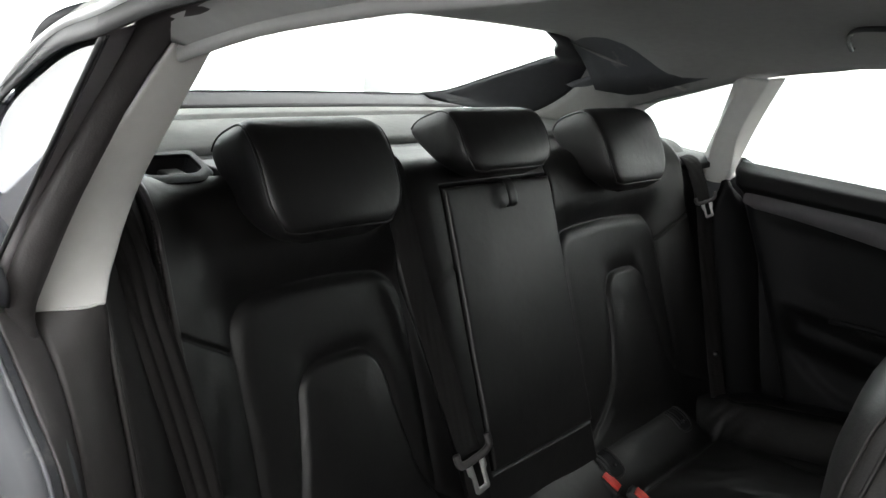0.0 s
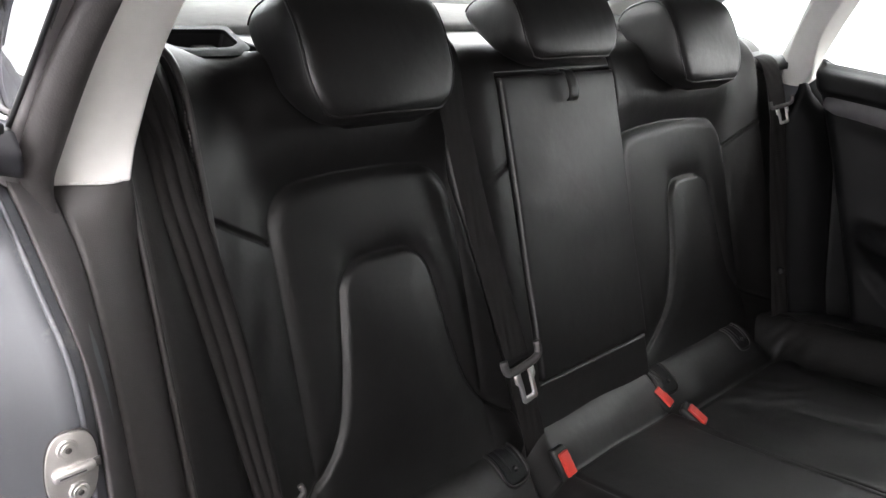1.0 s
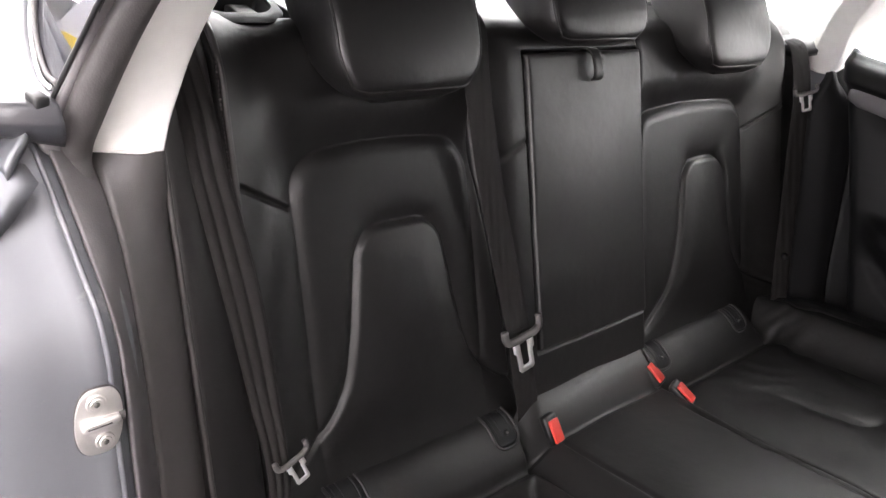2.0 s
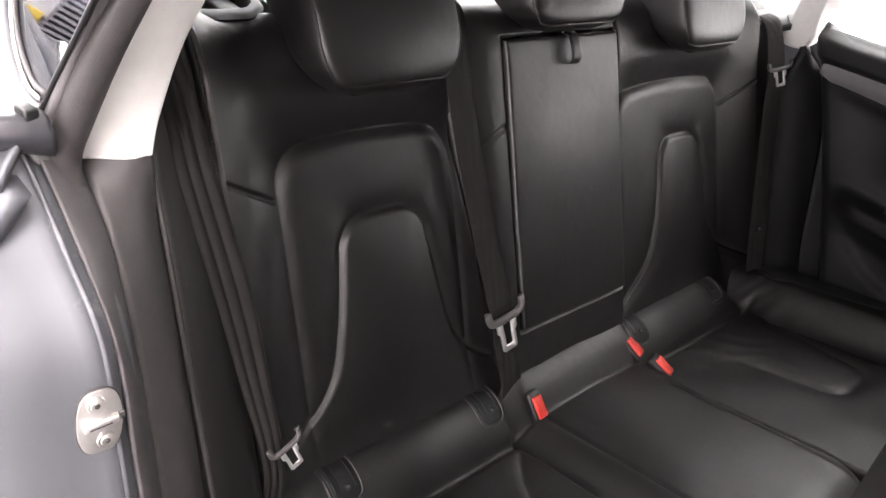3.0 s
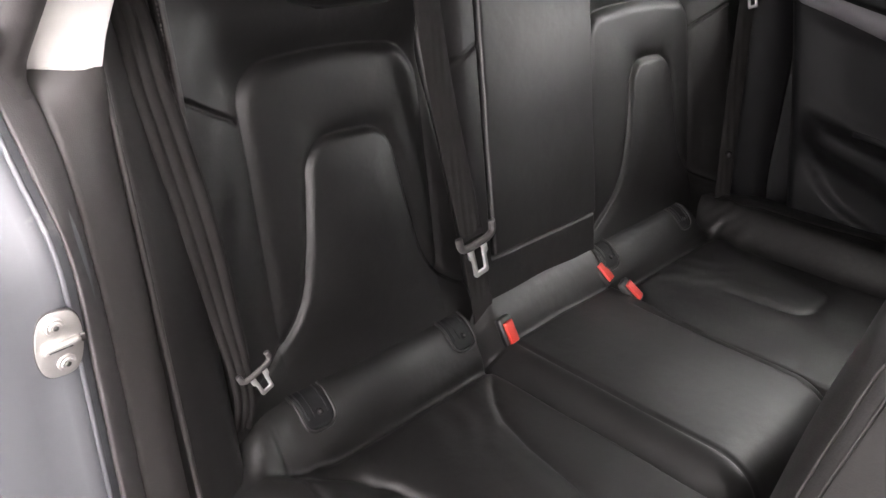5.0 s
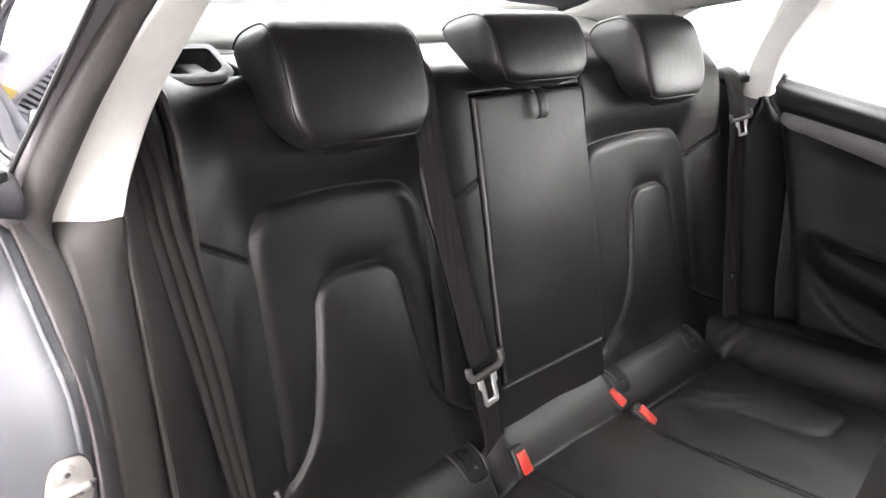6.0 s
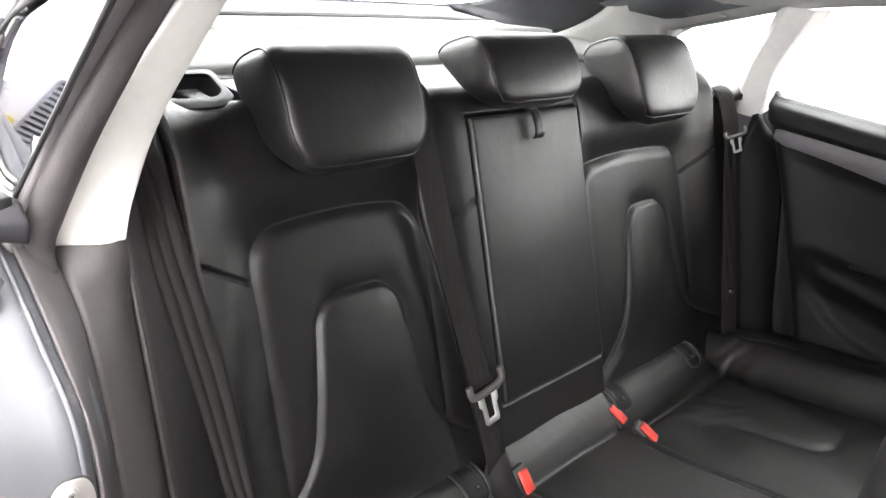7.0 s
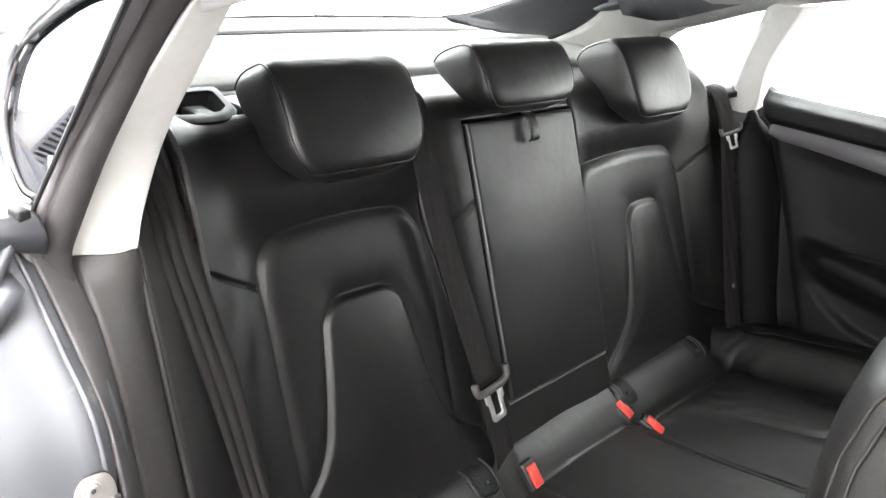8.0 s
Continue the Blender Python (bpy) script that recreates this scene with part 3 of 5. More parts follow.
def side_cushion(x, y):
    u = np.abs(x)
    # the rear roll ends beside the outer anchors, where the side bolster begins
    ends = 1 - np.where(x < 0, ramp01(u, 0.545, 0.65), ramp01(u, 0.455, 0.520))
    z = 0.441 - 0.2126 * y + rear_roll(y, -0.066) * ends
    z = z - 0.010 * np.exp(-((y + 0.070) / 0.008) ** 2) * (1 - ramp01(u, 0.50, 0.54))
    z = z + pad_shape(u, y, 0.384, np.where(x < 0, 0.0, 0.10))
    side = ramp01(-y, -0.09, -0.03)
    start = 0.495 + np.where(x < 0, 0.045, 0.0) * ramp01(y, -0.13, -0.06)
    z = z + np.where(x < 0, 0.040, 0.063) * ramp01((u - start) / np.where(x < 0, 0.077, 0.062), 0.0, 1.0) * side - 0.020 * ramp01(u, 0.60, 0.70)
    z = z - 0.0022 * np.where(x < 0, 0.0, 1.0) * np.exp(-((u - 0.492) / 0.004) ** 2) * ramp01(-y, 0.02, 0.08)
    z = z - 0.004 * np.exp(-((u - (0.566 - 0.10 * y)) / 0.0035) ** 2) * ramp01(-y, 0.0, 0.04)
    z = z - np.where(x < 0, 0.025, 0.012) * ramp01(u, 0.555, 0.67) * ramp01(y, -0.10, 0.02)
    folds = np.where(x > 0, 0.0022, 0.0020) * np.sin(120 * (y + 0.35 * u)) * np.exp(-((u - 0.50) / 0.035) ** 2 - ((y + 0.12) / 0.05) ** 2)
    creases = np.where(x > 0, 0.0040, 0.0014) * np.sin(75 * (y - 0.8 * u) + 1.3) * np.exp(-((u - 0.59) / 0.05) ** 2 - ((y + 0.06) / 0.06) ** 2)
    crumple = np.where(x > 0, 0.0014, 0.0007) * np.sin(190 * (y + 0.45 * u) + 2 * np.sin(60 * u)) * np.exp(-((u - 0.55) / 0.03) ** 2 - ((y + 0.06) / 0.035) ** 2)
    drift = 0.0013 * np.sin(38 * x + 11 * y) * np.sin(27 * y - 14 * x + 0.5)
    gathers = 0.0009 * np.sin(110 * (0.55 * u + y) + 4 * np.sin(19 * u) + 3 * np.sin(31 * y)) * np.exp(-((u - 0.33) / 0.09) ** 2 - ((y + 0.13) / 0.045) ** 2)
    return z + folds + creases + crumple + drift + gathers - front_drop(y, -0.545, 0.07)


def centre_cushion(x, y):
    z = 0.441 - 0.2126 * y + 0.014 + rear_roll(y, -0.057)
    z = z - 0.030 * (1 - ramp01(x, -0.215, -0.150)) - 0.008 * ramp01(y, -0.062, -0.056)
    z = z + 0.004 * np.exp(-((x + 0.02) / 0.08) ** 2)
    z = z - 0.0035 * np.exp(-((x + 0.141) / 0.0035) ** 2) * ramp01(-y, 0.055, 0.07)
    z = z - 0.008 * np.exp(-((x - 0.106) / 0.006) ** 2) * ramp01(-y, 0.09, 0.16) - 0.018 * ramp01(x, 0.108, 0.13) * ramp01(-y, 0.08, 0.3)
    z = z + 0.0009 * np.sin(30 * x + 9 * y) * np.sin(24 * y - 10 * x)
    return z - front_drop(y, -0.475, 0.085)


def cushion_piece(name, x0, x1, y0, y1, height, parent, nx, ny, r=0.007):
    fine = lambda a, b, n: np.concatenate([[a, a + 0.0015, a + 0.0035], np.linspace(a + 0.007, b - 0.007, n), [b - 0.0035, b - 0.0015, b]])
    X, Y = np.meshgrid(fine(x0, x1, nx), fine(y0, y1, ny))
    Z = height(X, Y) + edge_round(X, Y, x0, x1, y0 - 0.05, y1, r)
    # the front face falls away below the rounded end
    top = np.stack([X, Y, Z], -1)
    low = np.stack([X, Y, np.full_like(Z, 0.27)], -1)
    return part(name, slab(top, low), LEATHER, parent)


bench = thing("rear_bench", "black leather rear bench cushion with shaped seats", "seat cushion", (0, -0.25, 0.27))
cushion_piece("near_seat", -0.70, -0.2125, -0.545, 0.075, side_cushion, bench, 180, 200)
cushion_piece("centre_seat", -0.2105, 0.1285, -0.475, 0.075, centre_cushion, bench, 100, 150)
cushion_piece("far_seat", 0.1305, 0.70, -0.545, 0.075, side_cushion, bench, 170, 180)


def roll_z(y):
    return 0.441 - 0.2126 * y + rear_roll(y, -0.066)


def anchor_guide(x):
    """A child-seat anchor guide: a plastic shield that lies in the rear roll, its top under the backrest."""
    lay = lambda px, y, up: np.stack([x + px, y - 0.55 * up, roll_z(y) + 0.83 * up], -1)
    y = np.linspace(-0.0385, 0.016, 16)
    half = 0.0225 - 0.013 * (1 - quarter(y + 0.0385, 0.014))
    u = np.linspace(-1, 1, 9)
    Y, W, U = y[:, None] + 0 * u, half[:, None] + 0 * u, u + 0 * y[:, None]
    guide = part("anchor_guide", slab(lay(U * W, Y, 0 * Y + 0.0008), lay(U * W, Y, 0 * Y - 0.004)), DOOR_BLACK, bench, "black plastic child-seat anchor guide")
    side = np.linspace(0.014, -0.0385, 14)
    edge = np.concatenate([np.stack([np.interp(side, y, half), side], -1), np.stack([-np.interp(side[::-1], y, half), side[::-1]], -1)])
    part("leather_rim", tube(curve_points(lay(edge[:, 0] * 1.06, edge[:, 1] - 0.001, 0 * side[0] + 0.0004), 70), 0.0024, 8, up=(0, -0.57, 0.82)), LEATHER, guide, "rolled leather rim")
    ys = np.linspace(-0.026, 0.014, 10)
    for rx, wide in ((0.0150, 0.0012), (-0.0155, 0.0014), (-0.006, 0.0009)):
        part("rib", tube(lay(0 * ys + rx, ys, 0 * ys + 0.0012), wide, 8), DOOR_BLACK, guide)
    at = Matrix.Translation(Vector(lay(0.0035, -0.0235, 0.0014))) @ Matrix.Rotation(radians(37), 4, "X")
    for name, r, d, mat in (("bolt_seat", 0.0052, 0.0024, DOOR_BLACK), ("bolt", 0.0026, 0.0050, TRIM_DARK)):
        bm = bmesh.new()
        bmesh.ops.create_cone(bm, cap_ends=True, segments=14, radius1=r, radius2=r * 0.8, depth=d, matrix=at)
        part(name, bm, mat, guide, "small dark bolt head" if name == "bolt" else "")


for ax in (-0.5035, -0.238, 0.156, 0.424):
    anchor_guide(ax)


# ---- belts and buckles ----
def tongue(parent, m, scale=1.2):
    """Plastic cross-bar with turned-up ends and a slotted steel plate below it."""
    m = m @ Matrix.Scale(scale, 4)
    w = 0.060
    bar = curve_points([(-w / 2, 0.013, 0.004), (-w / 2, 0.003, 0.004), (-w / 2 + 0.004, -0.003, 0.004), (-w / 4, -0.005, 0.005), (0, -0.005, 0.005), (w / 4, -0.005, 0.005), (w / 2 - 0.004, -0.003, 0.004), (w / 2, 0.003, 0.004), (w / 2, 0.013, 0.004)], 26)
    bar = np.array([m @ Vector(p) for p in bar])
    n = np.array((m.to_3x3() @ Vector((0, 0, 1))).normalized())
    part("tongue_grip", tube(bar, 0.0052 * scale, 10, flat=0.8, up=n), TONGUE, parent, "dark grey plastic belt grip")
    out = [(1.36 * x, 1.02 * y) for x, y in [(-0.0125, -0.006), (0.0125, -0.006), (0.0125, -0.022), (0.0095, -0.026), (0.0095, -0.046), (0.0075, -0.049), (-0.0075, -0.049), (-0.0095, -0.046), (-0.0095, -0.026), (-0.0125, -0.022)]]
    inn = [(1.22 * x, 1.02 * y) for x, y in [(-0.0060, -0.010), (0.0060, -0.010), (0.0060, -0.020), (0.0055, -0.026), (0.0055, -0.040), (0.0045, -0.042), (-0.0045, -0.042), (-0.0055, -0.040), (-0.0055, -0.026), (-0.0060, -0.020)]]
    part("tongue_plate", ring_prism(out, inn, 0.0026, m), LATCH, parent, "slotted bright steel latch plate")


def back_pose(x, s, h, spin=0.0):
    """Axes on the backrest: x across, y up the back, z out of it."""
    m = Matrix((( 1, BACK_S[0], BACK_N[0]), (0, BACK_S[1], BACK_N[1]), (0, BACK_S[2], BACK_N[2]))).to_4x4()
    return Matrix.Translation(Vector(on_back(x, s, h))) @ m @ Matrix.Rotation(radians(spin), 4, "Z")


def belt(name, label, rows, width, tongue_at, below=None, twist=None, across=(1, 0, 0), scale=1.2):
    ob = thing(name, label, "seat belt", tuple(on_back(*rows[-1])), "rear seat belts")
    part("webbing", ribbon(back_path(rows), width, 0.0016, across, 70, twist), WEBBING, ob)
    if below:
        part("webbing", ribbon(back_path(below), 0.044, 0.0016, (1, 0, 0), 30), WEBBING, ob)
    tongue(ob, tongue_at, scale)
    return ob


belt("seat_belt", "black webbing centre belt hanging beside the armrest", [(-0.228, 0.690, -0.165), (-0.232, 0.652, -0.080), (-0.236, 0.636, -0.030), (-0.240, 0.605, 0.004), (-0.240, 0.53, 0.007), (-0.224, 0.40, 0.003), (-0.203, 0.28, 0.001), (-0.186, 0.172, 0.004)],
     0.047, back_pose(-0.186, 0.172, 0.008, 8), [(-0.184, 0.170, 0.002), (-0.180, 0.12, 0.0), (-0.172, 0.055, 0.0), (-0.168, 0.03, -0.004)])


def pleated(rows, widths, count=80, ribs=3):
    """A strap folded lengthwise into soft pleats; rows run down the backrest."""
    p = curve_points(back_path(rows), count)
    w = np.interp(np.linspace(0, 1, count), np.linspace(0, 1, len(widths)), widths)
    tan = np.gradient(p, axis=0)
    tan /= np.linalg.norm(tan, axis=1)[:, None]
    u = np.linspace(-0.5, 0.5, 12 * ribs + 1)
    crest = 0.0042 * np.abs(np.cos(math.pi * ribs * (u + 0.02))) ** 0.7
    rings = []
    for i in range(count):
        a = np.array([1.0, 0, 0]) + 0.10 * BACK_N
        a -= (a @ tan[i]) * tan[i]
        a /= np.linalg.norm(a)
        n = np.cross(tan[i], a)
        n = n if n @ BACK_N > 0 else -n
        # the pleats drift a little along the strap
        slip = u + 0.012 * np.sin(9.0 * i / count + 5 * u)
        front = p[i] + np.outer(slip * w[i], a) + np.outer(crest, n)
        rings.append(np.vstack([front, (front - 0.0022 * n)[::-1]]))
    return loft(np.array(rings))


near_belt = thing("seat_belt", "pleated black webbing outer belt beside the near seat", "seat belt", tuple(on_back(-0.600, 0.02, 0.02)), "rear seat belts")
part("webbing", pleated([(-0.664, 0.640, -0.020), (-0.657, 0.590, 0.034), (-0.650, 0.541, 0.044), (-0.6465, 0.514, 0.045), (-0.643, 0.466, 0.045), (-0.635, 0.407, 0.045), (-0.627, 0.345, 0.045), (-0.6205, 0.280, 0.045), (-0.615, 0.212, 0.044), (-0.6095, 0.155, 0.042), (-0.606, 0.105, 0.034), (-0.605, 0.060, 0.010)],
                        [0.034, 0.036, 0.036, 0.037, 0.038, 0.0395, 0.0395, 0.0365, 0.031, 0.026, 0.026, 0.026]), WEBBING, near_belt)
tongue(near_belt, back_pose(-0.597, 0.149, 0.052, 20), 0.68)
far_belt = belt("seat_belt", "black webbing outer belt beside the far seat", [(0.668, 0.585, -0.040), (0.648, 0.570, 0.014), (0.632, 0.535, 0.036), (0.620, 0.465, 0.046), (0.612, 0.39, 0.042), (0.598, 0.25, 0.034), (0.584, 0.12, 0.028), (0.575, -0.02, 0.02)],
     0.038, back_pose(0.612, 0.470, 0.056, 10) @ Matrix.Rotation(radians(-32), 4, "Y"), None, None, tuple(np.array([0.88, 0, 0]) + 0.47 * BACK_N), 0.80)

bm = bmesh.new()
bmesh.ops.create_cone(bm, cap_ends=True, segments=16, radius1=0.0075, radius2=0.0060, depth=0.006, matrix=back_pose(0.584, 0.135, 0.034) @ Matrix.Rotation(radians(-32), 4, "Y"))
part("stop_button", bm, TRIM_BLACK, far_belt, "small black belt stop button")


def buckle(at, yaw, pitch, stalk=True):
    m = Matrix.Translation(at) @ Matrix.Rotation(radians(yaw), 4, "Z") @ Matrix.Rotation(radians(pitch), 4, "X")
    ob = thing("belt_buckle", "black belt buckle with a bright red release button", "belt buckle", at, "rear belt buckles")
    part("housing", block((0.029, 0.050, 0.014), bevel=0.005, m=m @ Matrix.Translation((0, 0.001, -0.0040)), segments=3), TRIM_BLACK, ob)
    part("release_button", block((0.0205, 0.036, 0.008), bevel=0.0022, m=m @ Matrix.Translation((0, -0.001, 0.0035)), segments=3), RED, ob, "red release button")
    return ob


buckle((-0.147, -0.046, 0.480), 6, 48)
buckle((0.128, -0.036, 0.482), 14, 30)
buckle((0.136, -0.096, 0.478), 18, 28)


# ---- the car's shell ----
def strip_between(a, b, count=40, across=8, bulge=0.0, toward=(0, 0, 1), thick=0.012, away=(0, 0, 0)):
    """A thick sheet between two edge paths, bulging towards a direction."""
    a, b = curve_points(a, count), curve_points(b, count)
    t = np.linspace(0, 1, across)[None, :, None]
    front = a[:, None] * (1 - t) + b[:, None] * t + np.sin(t * math.pi) * bulge * np.asarray(toward, float)
    off = np.asarray(away, float)
    if not off.any():
        off = -np.asarray(toward, float)
    off = off / np.linalg.norm(off) * thick
    return slab(front, front + off)


def flip(path, sign):
    return [(sign * abs(x) if sign > 0 else -abs(x), y, z) for x, y, z in path]


PILLAR_F = [(0.752, 0.112, 0.942), (0.741, 0.104, 0.975), (0.712, 0.068, 1.075), (0.670, 0.014, 1.190)]
PILLAR_I = [(0.697, 0.089, 0.946), (0.686, 0.094, 0.985), (0.664, 0.084, 1.062), (0.628, 0.030, 1.184)]
PILLAR_J = [(0.690, 0.150, 0.960), (0.682, 0.148, 1.000), (0.660, 0.130, 1.070), (0.626, 0.085, 1.180)]
PILLAR_R = [(0.725, 0.180, 0.968), (0.714, 0.172, 1.005), (0.688, 0.145, 1.075), (0.650, 0.112, 1.172)]


def pillar_trim(sign, label):
    """The light upper pillar cover: a rounded channel with a closed lower end."""
    ob = thing("pillar_trim", label, "pillar trim", tuple(flip([PILLAR_I[0]], sign)[0]))
    n = 48
    front_edge = PILLAR_F if sign > 0 else [PILLAR_F[0], (0.751, 0.098, 0.978), (0.721, 0.062, 1.075), PILLAR_F[3]]
    inner_edge, rear_edge = (PILLAR_I, PILLAR_J) if sign < 0 else ([(0.697, 0.108, 0.944)] + PILLAR_I[1:], [(0.690, 0.150, 0.946)] + PILLAR_J[1:])
    if sign > 0:
        front_edge = [(0.752, 0.098, 0.966)] + PILLAR_F[1:]
    f, i, j, r = (curve_points(flip(p, sign), n) for p in (front_edge, inner_edge, rear_edge, PILLAR_R))
    rings = []
    for k in range(n):
        ctrl = np.array([f[k], f[k] * 0.75 + i[k] * 0.25, f[k] * 0.12 + i[k] * 0.88, i[k] * 0.88 + j[k] * 0.12, i[k] * 0.12 + j[k] * 0.88, j[k] * 0.88 + r[k] * 0.12, r[k]])
        inner = curve_points(ctrl, 22)
        outer = inner + np.array([sign * 0.010, 0.004, 0]) * np.linspace(0.3, 1, 22)[:, None]
        rings.append(np.vstack([inner, outer[::-1]]))
    v, faces = loft(rings)
    part("cover", (v, faces), TRIM_LIGHT, ob)
    lip = curve_points([f[0], f[0] * 0.12 + i[0] * 0.88, i[0] * 0.12 + j[0] * 0.88, r[0]], 20)
    part("lower_lip", tube(lip + np.array([0, 0.002, 0.0010]), 0.0016, 8), TRIM_LIGHT, ob)
    return ob


pillar_trim(-1, "light grey upper pillar cover beside the open doorway")
pillar_trim(1, "light grey upper pillar cover beside the closed far door")

# lower pillar trim with its seam, from the light cover down to the sill
SEAM = [(0.756, 0.135, 0.958), (0.752, 0.116, 0.938), (0.750, 0.055, 0.887), (0.7465, 0.014, 0.785), (0.7435, -0.018, 0.664), (0.741, -0.062, 0.500), (0.737, -0.14, 0.34)]
EDGE = [(0.795, 0.100, 0.972), (0.790, 0.075, 0.945), (0.783, 0.026, 0.890), (0.777, -0.018, 0.832), (0.776, -0.044, 0.725), (0.775, -0.088, 0.557), (0.775, -0.17, 0.36)]
INNER = [(0.696, 0.120, 0.960), (0.694, 0.098, 0.944), (0.684, 0.106, 0.870), (0.674, 0.086, 0.78), (0.672, 0.046, 0.66), (0.672, -0.010, 0.50), (0.672, -0.085, 0.34)]


def lower_trim(sign, label):
    ob = thing("lower_pillar_trim", label, "pillar trim", (sign * 0.72, -0.05, 0.40))
    # the far cover is blackened for shade, the near one stays charcoal
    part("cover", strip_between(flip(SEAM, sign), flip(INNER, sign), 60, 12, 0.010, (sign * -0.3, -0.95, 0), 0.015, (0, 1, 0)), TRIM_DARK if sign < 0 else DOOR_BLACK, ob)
    if sign > 0:
        # black sheet added to fill the shaded gap before the door
        seam = SEAM
        edge = [(0.84, y + 0.012, z) for x, y, z in EDGE]
        part("dark_gap_fill", strip_between(seam, edge, 50, 6, 0.0, (0, -1, 0), 0.012, (0, 1, 0)), DOOR_BLACK, ob)
    return ob


lower_trim(-1, "charcoal plastic lower pillar cover beside the open doorway")
lower_trim(1, "charcoal plastic lower pillar cover beside the far door, coloured darker for shade")

# door seal: a soft rubber roll that follows the doorway edge up the pillar and along the roof
SEAL_UP = [(0.768, 0.090, 0.860), (0.769, 0.092, 0.895), (0.771, 0.098, 0.930), (0.770, 0.102, 0.950), (0.764, 0.096, 0.978), (0.735, 0.063, 1.078), (0.685, 0.022, 1.196), (0.676, -0.06, 1.228), (0.674, -0.16, 1.247), (0.67, -0.45, 1.280), (0.66, -0.9, 1.28)]


def door_seal(sign, label):
    ob = thing("door_seal", label, "door seal", (sign * 0.76, -0.10, 0.36))
    # the far lip is blackened for shade, the near one keeps its grey
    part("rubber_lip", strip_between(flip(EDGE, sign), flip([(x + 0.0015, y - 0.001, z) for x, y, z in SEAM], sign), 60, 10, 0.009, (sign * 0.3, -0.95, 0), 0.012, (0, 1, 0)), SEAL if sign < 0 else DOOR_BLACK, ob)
    if sign > 0:
        return ob
    up = curve_points(flip(SEAL_UP, sign), 90)
    part("rubber_roll", tube(up, 0.0155, 14, flat=0.8, up=(0, 1, 0.3)), RUBBER, ob)
    return ob


door_seal(-1, "black rubber door seal round the open doorway")
door_seal(1, "black rubber door seal round the far door, coloured darker for shade")

# outer pillar flange between the seal and the quarter glass
FLANGE_IN = [(0.785, 0.090, 0.950), (0.770, 0.100, 0.985), (0.741, 0.068, 1.080), (0.698, 0.020, 1.202)]
FLANGE_OUT = [(0.800, 0.095, 0.965), (0.780, 0.100, 1.005), (0.764, 0.060, 1.075), (0.742, -0.020, 1.196)]
GLASS_RIM = [(0.775, 0.108, 1.005), (0.766, 0.174, 0.994), (0.748, 0.262, 0.999), (0.727, 0.333, 1.022), (0.711, 0.346, 1.061), (0.706, 0.315, 1.094), (0.713, 0.206, 1.140), (0.724, 0.097, 1.175), (0.742, -0.024, 1.196)]


def quarter_window(sign, label, number):
    ob = thing("window_%d" % number, label, "car window", (sign * 0.76, 0.16, 1.0), kind="structure")
    rim = curve_points(flip(GLASS_RIM, sign), 60)
    front = curve_points(flip(FLANGE_OUT, sign)[1:], 30)
    out = np.array([sign * 0.004, 0, 0.001])
    back = rim[np.linspace(0, len(rim) - 1, 30).astype(int)]
    t = np.linspace(0, 1, 14)[None, :, None]
    sheet = front[:, None] * (1 - t) + back[:, None] * t + np.array([sign * 0.0008, 0, 0]) * np.sin(t * math.pi)
    # the glass bends gently: one smooth sheet through its rim
    terms = lambda q: np.stack([np.ones(q.shape[:-1]), q[..., 1], q[..., 2], q[..., 1] ** 2, q[..., 1] * q[..., 2], q[..., 2] ** 2], -1)
    around = np.vstack([rim, front])
    sheet[..., 0] = terms(sheet) @ np.linalg.lstsq(terms(around), around[:, 0], rcond=None)[0]
    pane = part("pane", slab(sheet, sheet - out), QUARTER_GLASS if sign < 0 else GLASS, ob)
    pane.visible_shadow = False
    sharp(pane, 20)
    on = curve_points(flip([(0.742, -0.024, 1.196), (0.737, -0.12, 1.222), (0.730, -0.30, 1.252)], sign), 16)[1:]
    if sign < 0:
        part("gasket", tube(rim[:34] + out * 0.5, 0.0026, 8), RUBBER, ob, "black rubber window gasket")
        upper = np.vstack([rim[30:], on])
        width = 0.009 * ramp01(np.arange(len(upper)), 0, 16)[:, None] + 0.001
        proud = np.array([-0.0040, 0.0, 0.0015])
        band = [upper + proud - width * np.array([0.0, 0.1, 0.3]), upper + proud + width * np.array([0.1, 0.3, 1.0])]
        part("roof_frame", slab(np.stack(band, 1), np.stack(band, 1) + np.array([-0.0015, 0.0, 0.001])), TRIM_BLACK, ob, "black frame over the glass")
        part("bright_strip", tube(upper[6:] + width[6:] * np.array([0.2, 0.4, 1.2]) + np.array([-0.003, 0.001, 0.004]), 0.0050, 10), SATIN_BRIGHT, ob, "bright window surround")
        part("bright_strip", tube(rim[1:26] + np.array([-0.006, 0.0, -0.004]), 0.0022, 8), SATIN_BRIGHT, ob, "bright window surround")
    return ob


def pillar_flange(sign):
    ob = thing("pillar_flange", "satin dark outer pillar panel beside the quarter glass", "pillar panel", (sign * 0.79, 0.08, 0.96))
    part("edge_bead", tube(curve_points(flip(FLANGE_OUT, sign), 50) + np.array([sign * 0.001, -0.002, 0]), 0.0022, 6), TRIM_BLACK, ob)
    part("panel", strip_between(flip(FLANGE_IN, sign), flip(FLANGE_OUT, sign), 50, 8, 0.006, (sign * 0.6, -0.8, 0), 0.003, (0, 1, 0)), FLANGE, ob)


quarter_window(-1, "small curved rear quarter window with chrome surround", 1)
quarter_window(1, "small rear quarter window of the far side", 2)
pillar_flange(-1)


